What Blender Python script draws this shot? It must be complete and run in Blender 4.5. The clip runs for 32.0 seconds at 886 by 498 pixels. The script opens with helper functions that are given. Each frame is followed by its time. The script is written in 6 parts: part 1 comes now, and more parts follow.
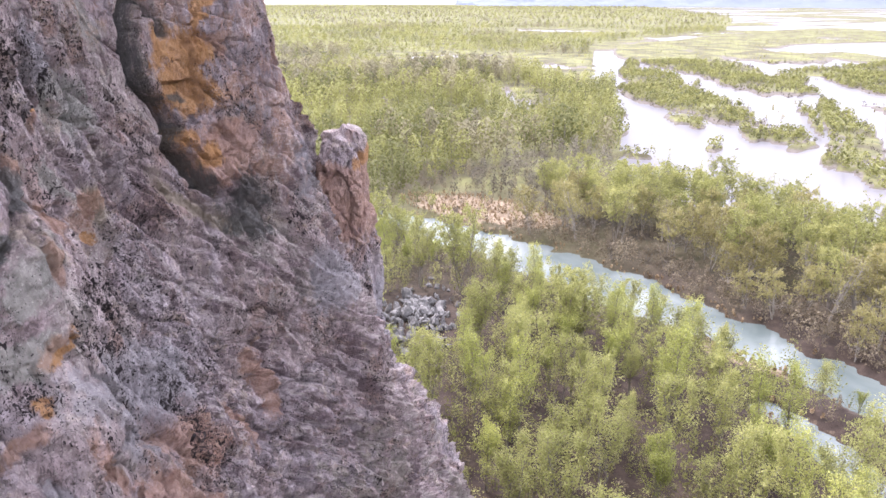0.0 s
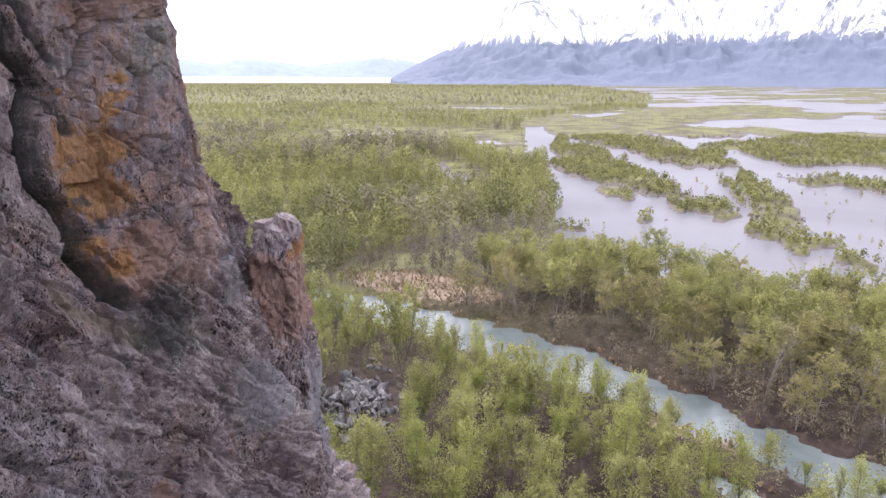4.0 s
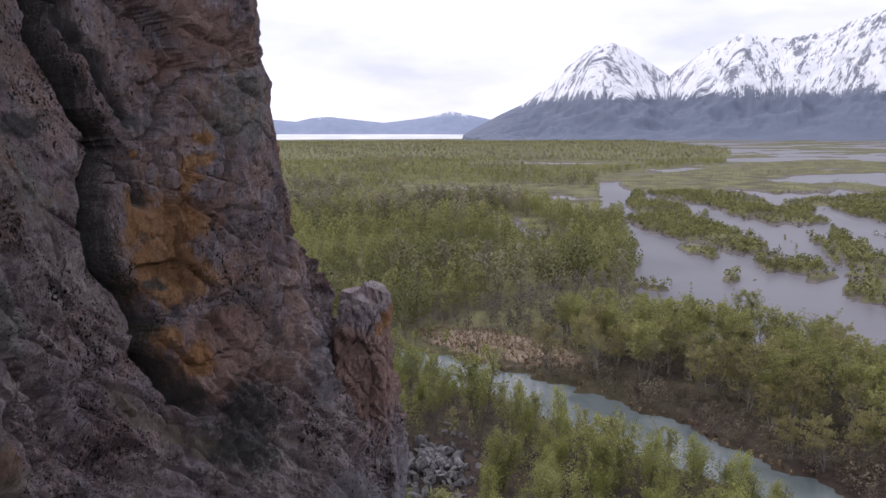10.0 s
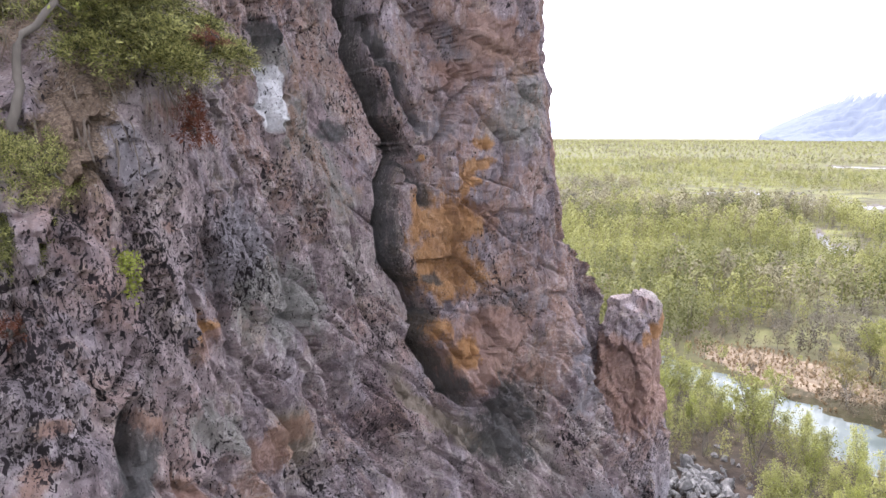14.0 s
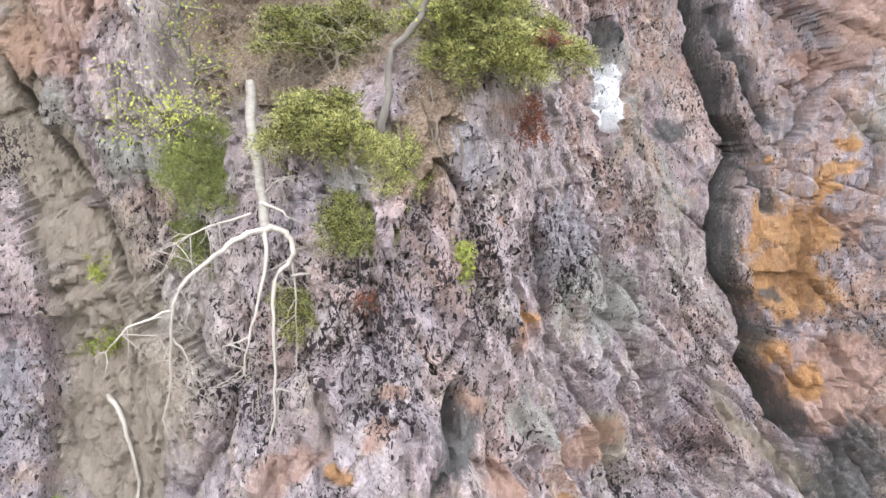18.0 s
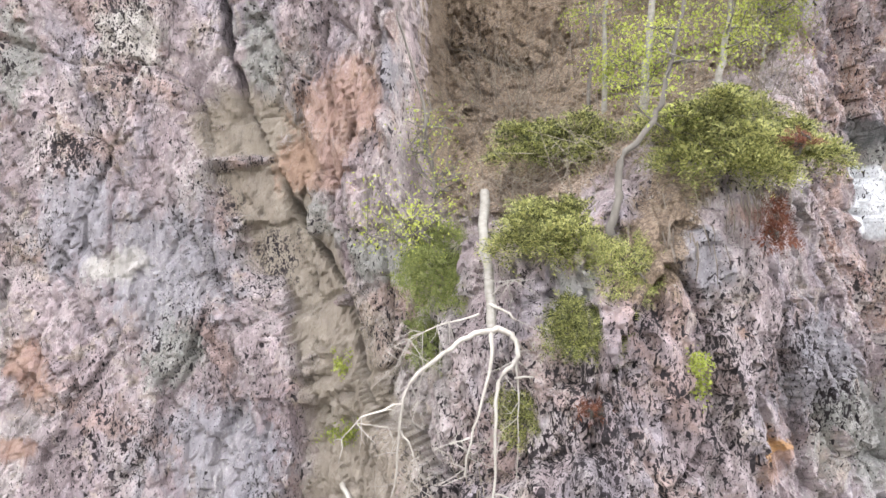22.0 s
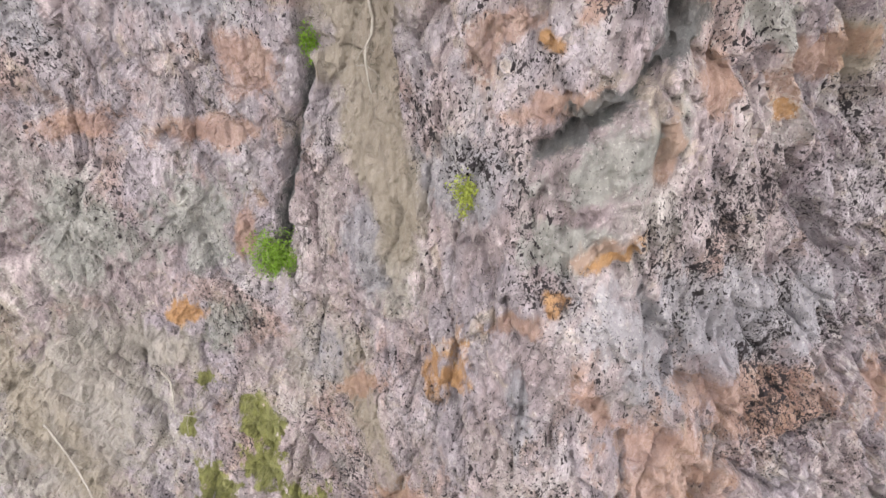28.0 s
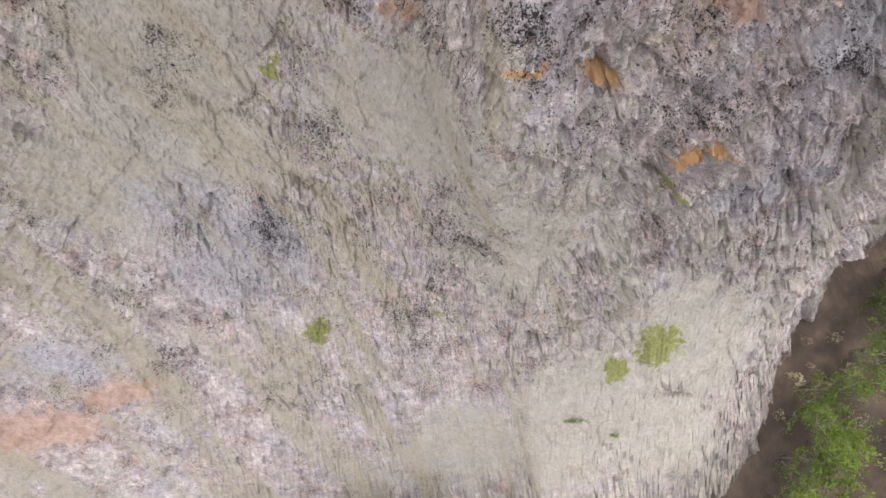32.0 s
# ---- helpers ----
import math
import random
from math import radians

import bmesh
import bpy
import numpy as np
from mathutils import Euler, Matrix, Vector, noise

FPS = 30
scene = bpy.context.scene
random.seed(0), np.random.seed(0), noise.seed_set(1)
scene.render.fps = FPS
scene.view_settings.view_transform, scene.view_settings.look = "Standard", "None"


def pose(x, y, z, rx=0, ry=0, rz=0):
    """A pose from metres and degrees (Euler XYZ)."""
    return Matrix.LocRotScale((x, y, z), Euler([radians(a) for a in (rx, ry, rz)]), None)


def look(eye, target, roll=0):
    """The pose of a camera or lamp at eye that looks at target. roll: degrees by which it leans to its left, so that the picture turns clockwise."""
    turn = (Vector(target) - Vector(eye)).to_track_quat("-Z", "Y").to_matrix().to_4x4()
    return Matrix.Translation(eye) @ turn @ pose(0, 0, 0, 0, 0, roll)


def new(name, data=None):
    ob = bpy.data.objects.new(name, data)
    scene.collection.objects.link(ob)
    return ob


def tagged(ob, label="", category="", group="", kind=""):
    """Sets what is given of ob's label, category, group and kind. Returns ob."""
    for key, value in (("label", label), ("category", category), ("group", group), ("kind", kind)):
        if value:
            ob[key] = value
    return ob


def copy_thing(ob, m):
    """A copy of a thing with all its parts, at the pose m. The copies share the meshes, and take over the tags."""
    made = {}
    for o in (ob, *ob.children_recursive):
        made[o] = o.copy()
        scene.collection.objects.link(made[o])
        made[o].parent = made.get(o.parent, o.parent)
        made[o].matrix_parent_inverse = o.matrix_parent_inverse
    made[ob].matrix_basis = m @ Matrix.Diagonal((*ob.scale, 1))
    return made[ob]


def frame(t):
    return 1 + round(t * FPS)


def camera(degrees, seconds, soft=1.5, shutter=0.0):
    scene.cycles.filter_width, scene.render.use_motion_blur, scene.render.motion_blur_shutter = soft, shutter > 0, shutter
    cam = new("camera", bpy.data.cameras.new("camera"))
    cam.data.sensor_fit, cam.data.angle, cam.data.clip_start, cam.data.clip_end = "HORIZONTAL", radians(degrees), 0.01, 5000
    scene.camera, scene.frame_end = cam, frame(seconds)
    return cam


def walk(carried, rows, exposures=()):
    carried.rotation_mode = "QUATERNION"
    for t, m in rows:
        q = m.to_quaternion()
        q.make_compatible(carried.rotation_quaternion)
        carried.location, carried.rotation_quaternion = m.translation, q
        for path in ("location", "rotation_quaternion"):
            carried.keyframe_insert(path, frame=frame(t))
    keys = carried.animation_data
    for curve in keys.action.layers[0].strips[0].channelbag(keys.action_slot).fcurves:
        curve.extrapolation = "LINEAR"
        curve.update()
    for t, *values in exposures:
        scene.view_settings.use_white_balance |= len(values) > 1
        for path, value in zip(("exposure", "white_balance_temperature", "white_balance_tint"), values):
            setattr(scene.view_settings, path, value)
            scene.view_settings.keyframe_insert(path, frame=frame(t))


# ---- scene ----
cam = camera(64.6, 32.0)

# time, place, heading to the left, tilt and lean of the hovering camera
PATH = [
    (0, 1.15, -4.20, 34.66, 2.95, -19.76, -0.09),
    (0.5, 1.14, -4.18, 34.70, -0.12, -19.77, -0.16),
    (1, 1.12, -4.10, 34.72, -1.89, -19.78, -0.14),
    (1.5, 1.09, -3.97, 34.74, -2.02, -19.81, -0.16),
    (2, 1.07, -3.78, 34.78, -2.06, -19.75, -0.14),
    (2.5, 1.05, -3.59, 34.82, -2.09, -18.73, -0.10),
    (3, 1.05, -3.34, 34.87, -2.14, -16.99, -0.15),
    (3.5, 1.05, -3.06, 34.92, -2.15, -15.37, -0.17),
    (4, 1.03, -2.79, 34.95, -2.21, -13.84, -0.15),
    (4.5, 1.03, -2.53, 34.99, -2.28, -12.11, -0.14),
    (6.5, 0.47, -0.83, 35.01, -2.42, -9.60, -0.34),
    (7, 0.33, -0.53, 35.00, -2.46, -9.56, -0.26),
    (7.5, 0.16, -0.21, 35.01, -2.47, -9.50, -0.11),
    (8, 0.05, -0.02, 34.99, -1.91, -9.48, -0.03),
    (8.5, -0.02, 0.03, 34.98, -1.26, -9.48, -0.06),
    (9, -0.07, 0.03, 34.98, 0.00, -9.47, 0.02),
    (9.5, -0.08, 0.03, 34.97, 1.35, -9.44, 0.16),
    (10, -0.07, 0.02, 34.97, 3.61, -9.42, 0.25),
    (10.5, -0.03, -0.02, 34.98, 6.04, -9.44, 0.21),
    (11, -0.03, 0.03, 34.94, 8.91, -9.37, 0.35),
    (11.5, -0.03, 0.05, 34.95, 12.89, -9.36, 0.33),
    (12, -0.01, 0.07, 34.97, 16.33, -9.35, 0.27),
    (12.5, -0.02, 0.08, 34.99, 19.03, -9.36, 0.33),
    (13, -0.02, 0.10, 35.02, 21.92, -9.33, 0.37),
    (13.5, -0.02, 0.12, 35.06, 23.82, -9.40, 0.15),
    (15.5, -0.04, 0.15, 35.11, 34.73, -9.48, 0.16),
    (16, -0.06, 0.17, 35.12, 38.15, -9.52, 0.13),
    (16.5, -0.06, 0.17, 35.11, 42.55, -9.48, 0.12),
    (17, -0.05, 0.18, 35.10, 45.37, -9.44, 0.12),
    (17.5, -0.06, 0.18, 35.10, 48.41, -9.50, 0.07),
    (18, -0.06, 0.18, 35.08, 52.42, -9.47, 0.09),
    (18.5, -0.05, 0.19, 35.07, 55.74, -9.55, 0.05),
    (19, -0.05, 0.20, 35.06, 58.60, -9.50, 0.07),
    (19.5, -0.06, 0.19, 35.05, 62.35, -9.48, 0.03),
    (20, -0.06, 0.19, 35.04, 65.94, -9.54, 0.09),
    (20.5, -0.07, 0.19, 35.03, 69.46, -9.82, 0.09),
    (21, -0.07, 0.20, 35.03, 70.87, -9.80, 0.03),
    (21.5, -0.07, 0.21, 35.03, 71.06, -4.79, 0.01),
    (22, -0.05, 0.20, 35.01, 71.00, -0.32, -0.08),
    (22.5, -0.05, 0.20, 35.02, 71.20, -0.46, -0.07),
    (23, -0.05, 0.20, 35.01, 71.37, -0.50, -0.07),
    (23.5, -0.04, 0.19, 35.00, 71.51, -2.14, -0.10),
    (24, -0.04, 0.19, 35.01, 71.67, -6.07, -0.14),
    (24.5, -0.04, 0.19, 35.01, 71.68, -10.68, -0.13),
    (26.5, -0.04, 0.20, 35.04, 71.67, -27.68, 0.06),
    (27, -0.02, 0.19, 35.05, 71.63, -32.28, 0.02),
    (27.5, -0.01, 0.19, 35.08, 71.62, -38.02, -0.02),
    (28, 0.00, 0.20, 35.09, 71.60, -43.76, 0.05),
    (28.5, 0.02, 0.23, 35.07, 71.58, -49.33, -0.02),
    (29, 0.04, 0.25, 35.07, 71.54, -54.90, -0.07),
    (29.5, 0.05, 0.26, 35.07, 71.47, -60.50, -0.17),
    (30, 0.05, 0.27, 35.06, 71.65, -66.13, -0.10),
    (30.5, 0.06, 0.28, 35.05, 71.84, -71.74, 0.02),
    (31, 0.08, 0.28, 35.05, 71.82, -76.95, -0.03),
    (31.5, 0.10, 0.28, 35.05, 71.91, -82.92, -0.02),
    (32, 0.09, 0.27, 35.06, 72.01, -88.69, 0.02),
]
walk(cam,
     [(t, pose(x, y, z, 90 + tilt, 0, heading) @ pose(0, 0, 0, 0, 0, -lean)) for t, x, y, z, heading, tilt, lean in PATH],
     exposures=[(0, 1.85, 6200, 23), (2, 1.84, 6200, 23), (3, 1.62, 6200, 23), (4, 1.1, 6200, 23), (4.5, 0.93, 6200, 23), (6.5, 0.0, 6100, 22), (7, -0.08, 6100, 22), (10, -0.1, 6100, 22), (11, 0.08, 6200, 23), (12, 0.56, 6200, 23), (13, 1.1, 6200, 23),
                (13.5, 1.38, 6200, 21), (15.5, 2.42, 6300, 14), (17, 2.74, 6400, 11), (24, 2.72, 6550, 11), (26.5, 2.58, 6700, 11), (29, 2.36, 6950, 11), (30, 2.32, 6950, 10), (31, 2.2, 6850, 9), (32, 1.95, 6700, 8)])

# ---- daylight under a bright overcast sky ----
world = bpy.data.worlds.new("world")
scene.world = world
world.use_nodes = True
wt = world.node_tree
wt.nodes.clear()
w_out = wt.nodes.new("ShaderNodeOutputWorld")
w_bg = wt.nodes.new("ShaderNodeBackground")
w_sky = wt.nodes.new("ShaderNodeTexSky")
w_sky.sky_type = "NISHITA"
w_sky.sun_disc = False
w_sky.sun_elevation = radians(53)
w_sky.sun_rotation = radians(-45)
w_sky.dust_density = 3.0
w_cloud = wt.nodes.new("ShaderNodeTexNoise")
w_cloud.inputs["Scale"].default_value = 3.2
w_cloud.inputs["Detail"].default_value = 7.0
w_map = wt.nodes.new("ShaderNodeMapping")
w_map.inputs["Scale"].default_value = (1, 1, 3.2)
w_co = wt.nodes.new("ShaderNodeTexCoord")
w_ramp = wt.nodes.new("ShaderNodeValToRGB")
w_ramp.color_ramp.elements[0].position = 0.35
w_ramp.color_ramp.elements[0].color = (7.6, 8.0, 8.6, 1)
w_ramp.color_ramp.elements[1].position = 0.62
w_ramp.color_ramp.elements[1].color = (11.5, 11.6, 11.7, 1)
w_mix = wt.nodes.new("ShaderNodeMix")
w_mix.data_type = "RGBA"
w_mix.inputs[0].default_value = 0.9
wt.links.new(w_co.outputs["Generated"], w_map.inputs["Vector"])
wt.links.new(w_map.outputs[0], w_cloud.inputs["Vector"])
wt.links.new(w_cloud.outputs[0], w_ramp.inputs[0])
wt.links.new(w_sky.outputs[0], w_mix.inputs[6])
wt.links.new(w_ramp.outputs[0], w_mix.inputs[7])
wt.links.new(w_mix.outputs[2], w_bg.inputs[0])
w_bg.inputs[1].default_value = 0.12
wt.links.new(w_bg.outputs[0], w_out.inputs[0])

sun = new("sun", bpy.data.lights.new("sun", "SUN"))
sun.data.energy, sun.data.angle, sun.data.color = 1.5, radians(14), (1.0, 0.96, 0.9)
sun.matrix_world = look((0, 0, 0), (0.42, -0.42, -0.80))

# ---- materials ----
def nodes_of(name):
    m = bpy.data.materials.new(name)
    m.use_nodes = True
    t = m.node_tree
    return m, t, t.nodes["Principled BSDF"]


def add(t, kind, **inputs):
    n = t.nodes.new(kind)
    for k, v in inputs.items():
        n.inputs[k.replace("_", " ")].default_value = v
    return n


def place_of(t, scale=(1, 1, 1), turn=(0, 0, 0)):
    co = t.nodes.new("ShaderNodeTexCoord")
    mp = t.nodes.new("ShaderNodeMapping")
    mp.inputs["Scale"].default_value = scale
    mp.inputs["Rotation"].default_value = [radians(a) for a in turn]
    t.links.new(co.outputs["Object"], mp.inputs["Vector"])
    return mp.outputs[0]


def noise_of(t, vec, scale, detail=5.0, rough=0.55, warp=0.0):
    n = add(t, "ShaderNodeTexNoise", Scale=scale, Detail=detail, Roughness=rough, Distortion=warp)
    t.links.new(vec, n.inputs["Vector"])
    return n.outputs[0]


def ramp_of(t, value, stops):
    r = t.nodes.new("ShaderNodeValToRGB")
    e = r.color_ramp.elements
    while len(e) < len(stops):
        e.new(0.5)
    for el, (p, c) in zip(e, stops):
        el.position = p
        el.color = (*c, 1) if isinstance(c, tuple) else (c, c, c, 1)
    t.links.new(value, r.inputs[0])
    return r.outputs[0]


def sum_of(t, op, a, b):
    n = t.nodes.new("ShaderNodeMath")
    n.operation = op
    for k, v in enumerate((a, b)):
        if isinstance(v, (int, float)):
            n.inputs[k].default_value = v
        else:
            t.links.new(v, n.inputs[k])
    return n.outputs[0]


def blend(t, fac, a, b, mode="MIX"):
    n = t.nodes.new("ShaderNodeMix")
    n.data_type = "RGBA"
    n.blend_type = mode
    for k, v in ((0, fac), (6, a), (7, b)):
        if isinstance(v, (int, float)):
            n.inputs[k].default_value = v
        elif isinstance(v, tuple):
            n.inputs[k].default_value = (*v, 1)
        else:
            t.links.new(v, n.inputs[k])
    return n.outputs[2]


def attr(t, name):
    n = t.nodes.new("ShaderNodeAttribute")
    n.attribute_name = name
    return n.outputs["Fac"]


def bump(t, bsdf, height, strength=0.5, distance=0.02):
    b = add(t, "ShaderNodeBump", Strength=strength, Distance=distance)
    t.links.new(height, b.inputs["Height"])
    t.links.new(b.outputs[0], bsdf.inputs["Normal"])


def cells_of(t, vec, scale, what="Color", feature="F1"):
    n = add(t, "ShaderNodeTexVoronoi", Scale=scale)
    n.feature = feature
    t.links.new(vec, n.inputs["Vector"])
    return n.outputs[what]


def chips_of(t, vec, scale):
    """Relief of flat chips: in each cell a plane with a tilt of its own."""
    n = add(t, "ShaderNodeTexVoronoi", Scale=scale)
    t.links.new(vec, n.inputs["Vector"])
    off, tilt, dot = [t.nodes.new("ShaderNodeVectorMath") for _ in range(3)]
    off.operation, tilt.operation, dot.operation = "SUBTRACT", "SUBTRACT", "DOT_PRODUCT"
    t.links.new(vec, off.inputs[0])
    t.links.new(n.outputs["Position"], off.inputs[1])
    t.links.new(n.outputs["Color"], tilt.inputs[0])
    tilt.inputs[1].default_value = (0.5, 0.5, 0.5)
    t.links.new(off.outputs[0], dot.inputs[0])
    t.links.new(tilt.outputs[0], dot.inputs[1])
    return dot.outputs["Value"]


def rock_material():
    m, t, b = nodes_of("cliff_rock")
    flat = place_of(t)
    grain = place_of(t, (1.0, 1.0, 0.42), (0, 17, 0))
    # broken coordinates, so that blocks and grains have ragged outlines
    wob = add(t, "ShaderNodeTexNoise", Scale=2.6, Detail=6.0, Roughness=0.65)
    t.links.new(grain, wob.inputs["Vector"])
    rag = t.nodes.new("ShaderNodeVectorMath")
    rag.operation = "MULTIPLY_ADD"
    rag.inputs[1].default_value = (0.45, 0.45, 0.45)
    t.links.new(wob.outputs["Color"], rag.inputs[0])
    t.links.new(grain, rag.inputs[2])
    rag = rag.outputs[0]
    big = noise_of(t, flat, 0.35, 4)
    mid = noise_of(t, grain, 1.6, 9, 0.66, 0.6)
    fine = noise_of(t, grain, 8.0, 9, 0.72)
    tiny = noise_of(t, flat, 34.0, 7, 0.74)
    col = ramp_of(t, mid, [(0.30, (0.170, 0.129, 0.136)), (0.46, (0.232, 0.186, 0.192)), (0.58, (0.290, 0.239, 0.240)), (0.72, (0.355, 0.305, 0.298))])
    # broad fields of lavender, sage and buff stone with torn outlines
    field = noise_of(t, rag, 0.45, 7, 0.68, 0.5)
    col = blend(t, ramp_of(t, field, [(0.50, 0.0), (0.56, 0.55)]), col, ramp_of(t, mid, [(0.3, (0.165, 0.148, 0.170)), (0.7, (0.292, 0.268, 0.298))]))
    col = blend(t, ramp_of(t, field, [(0.40, 0.45), (0.45, 0.0)]), col, ramp_of(t, mid, [(0.3, (0.130, 0.126, 0.116)), (0.7, (0.238, 0.230, 0.208))]))
    col = blend(t, ramp_of(t, noise_of(t, flat, 0.8, 7, 0.66, 0.8), [(0.54, 0.0), (0.62, 0.5)]), col, (0.235, 0.150, 0.120))
    col = blend(t, ramp_of(t, noise_of(t, flat, 1.7, 7, 0.7, 0.8), [(0.56, 0.0), (0.64, 0.55)]), col, (0.285, 0.235, 0.185))
    for scale, much in ((1.3, 0.3), (4.2, 0.5), (13.0, 0.5), (38.0, 0.42)):
        tone = ramp_of(t, cells_of(t, rag, scale), [(0.1, 0.6), (0.55, 0.95), (0.9, 1.32)])
        col = blend(t, much, col, tone, "MULTIPLY")
    # fractures: thin dark seams between the blocks, broken off here and there
    for scale, wide, dark in ((0.9, 0.013, 0.85), (2.6, 0.022, 0.75), (8.0, 0.045, 0.6)):
        seam = ramp_of(t, cells_of(t, rag, scale, "Distance", "DISTANCE_TO_EDGE"), [(0.0, 1.0), (wide, 0.0)])
        seam = sum_of(t, "MULTIPLY", seam, ramp_of(t, noise_of(t, flat, scale * 0.8, 3), [(0.47, 0.0), (0.56, dark)]))
        col = blend(t, seam, col, (0.03, 0.024, 0.024))
    # dark bands along the foliation of the buttress
    grainy = t.nodes.new("ShaderNodeCombineXYZ")
    t.links.new(sum_of(t, "MULTIPLY", attr(t, "across"), 3.4), grainy.inputs[0])
    t.links.new(sum_of(t, "MULTIPLY", attr(t, "along"), 0.75), grainy.inputs[1])
    band = ramp_of(t, noise_of(t, grainy.outputs[0], 1.0, 9, 0.72, 0.6), [(0.50, 0.0), (0.58, 0.7)])
    col = blend(t, sum_of(t, "MULTIPLY", band, attr(t, "banded")), col, (0.075, 0.052, 0.060))
    band = ramp_of(t, noise_of(t, grainy.outputs[0], 1.7, 8, 0.7, 0.6), [(0.56, 0.0), (0.62, 0.6)])
    col = blend(t, sum_of(t, "MULTIPLY", band, attr(t, "banded")), col, (0.33, 0.295, 0.285))
    edge = sum_of(t, "ADD", sum_of(t, "MULTIPLY", sum_of(t, "SUBTRACT", mid, 0.5), 2.2), sum_of(t, "MULTIPLY", sum_of(t, "SUBTRACT", fine, 0.5), 1.6))

    torn = sum_of(t, "ADD", edge, sum_of(t, "MULTIPLY", sum_of(t, "SUBTRACT", noise_of(t, rag, 4.0, 6, 0.7), 0.5), 2.2))

    def patch(name, colour, c, low=0.36, high=0.74, full=0.72, ragged=0.72):
        f = ramp_of(t, sum_of(t, "ADD", attr(t, name), sum_of(t, "MULTIPLY", torn, ragged)), [(low, 0.0), (high, full)])
        f = sum_of(t, "MULTIPLY", f, ramp_of(t, attr(t, name), [(0.04, 0.0), (0.3, 1.0)]))
        return blend(t, f, c, colour)

    blot = sum_of(t, "ADD", sum_of(t, "MULTIPLY", noise_of(t, flat, 2.4, 8, 0.68, 0.6), 0.7), sum_of(t, "MULTIPLY", tiny, 0.3))
    rust = ramp_of(t, blot, [(0.3, (0.10, 0.048, 0.033)), (0.5, (0.215, 0.117, 0.078)), (0.7, (0.31, 0.205, 0.15))])
    gold = ramp_of(t, blot, [(0.3, (0.13, 0.060, 0.024)), (0.55, (0.27, 0.142, 0.055)), (0.75, (0.35, 0.235, 0.14))])
    dirt = ramp_of(t, fine, [(0.3, (0.128, 0.104, 0.080)), (0.55, (0.186, 0.157, 0.126)), (0.75, (0.240, 0.208, 0.172))])
    dust = ramp_of(t, fine, [(0.3, (0.132, 0.117, 0.100)), (0.5, (0.184, 0.167, 0.144)), (0.75, (0.246, 0.226, 0.198))])
    pale = ramp_of(t, fine, [(0.25, (0.23, 0.21, 0.19)), (0.6, (0.36, 0.335, 0.305))])
    bluish = ramp_of(t, fine, [(0.25, (0.100, 0.094, 0.104)), (0.5, (0.178, 0.168, 0.184)), (0.7, (0.262, 0.250, 0.266))])
    sage = ramp_of(t, fine, [(0.25, (0.085, 0.085, 0.078)), (0.5, (0.160, 0.160, 0.146)), (0.7, (0.250, 0.248, 0.228))])
    # dark slate rock; the same colour also paints the shade inside cracks
    slate_shade = ramp_of(t, fine, [(0.3, (0.020, 0.021, 0.022)), (0.65, (0.07, 0.073, 0.073))])
    moss = ramp_of(t, fine, [(0.3, (0.06, 0.062, 0.014)), (0.65, (0.155, 0.155, 0.045))])
    col = patch("dust", dust, col, full=0.75, ragged=0.8)
    col = patch("blue", bluish, col, full=0.82)
    col = patch("sage", sage, col, full=0.75)
    col = patch("dirt", dirt, col, full=0.9, ragged=0.35)
    col = patch("rust", rust, col, full=0.6)
    col = patch("gold", gold, col, full=0.86)
    col = patch("pale", pale, col, full=0.7)
    col = patch("chalk", ramp_of(t, fine, [(0.3, (0.36, 0.36, 0.375)), (0.6, (0.52, 0.52, 0.54))]), col, 0.4, 0.55, 0.95, 0.15)
    col = patch("slate_shade", slate_shade, col, full=0.85)
    col = patch("litter", ramp_of(t, tiny, [(0.35, (0.045, 0.03, 0.02)), (0.5, (0.125, 0.088, 0.06)), (0.65, (0.25, 0.19, 0.14))]), col, 0.3, 0.6, 0.92)
    # weathered light flecks, dark grains, chip shadows and black lichen in clustered crisp spots
    fleck = noise_of(t, flat, 24.0, 3, 0.6, 0.4)
    light = blend(t, ramp_of(t, sum_of(t, "ADD", fleck, sum_of(t, "MULTIPLY", sum_of(t, "SUBTRACT", mid, 0.5), 0.4)), [(0.605, 0.0), (0.635, 1.0)]), (0, 0, 0), (0.42, 0.42, 0.42))
    calm = ramp_of(t, sum_of(t, "MAXIMUM", sum_of(t, "MAXIMUM", attr(t, "dirt"), sum_of(t, "MAXIMUM", attr(t, "litter"), sum_of(t, "MAXIMUM", sum_of(t, "MAXIMUM", attr(t, "slate_shade"), attr(t, "rust")), attr(t, "gold")))), sum_of(t, "MULTIPLY", attr(t, "dust"), 0.85)), [(0.5, 1.0), (0.85, 0.22)])
    col = blend(t, sum_of(t, "MULTIPLY", light, calm), col, (0.37, 0.34, 0.325))
    lichen = ramp_of(t, sum_of(t, "ADD", attr(t, "lichen"), sum_of(t, "MULTIPLY", torn, 0.8)), [(0.1, 0.0), (1.25, 1.0)])
    calm = sum_of(t, "MAXIMUM", calm, lichen)
    crowd = sum_of(t, "ADD", sum_of(t, "MULTIPLY", sum_of(t, "SUBTRACT", noise_of(t, flat, 0.8, 5, 0.65), 0.575), 0.42), sum_of(t, "MULTIPLY", lichen, 0.068))
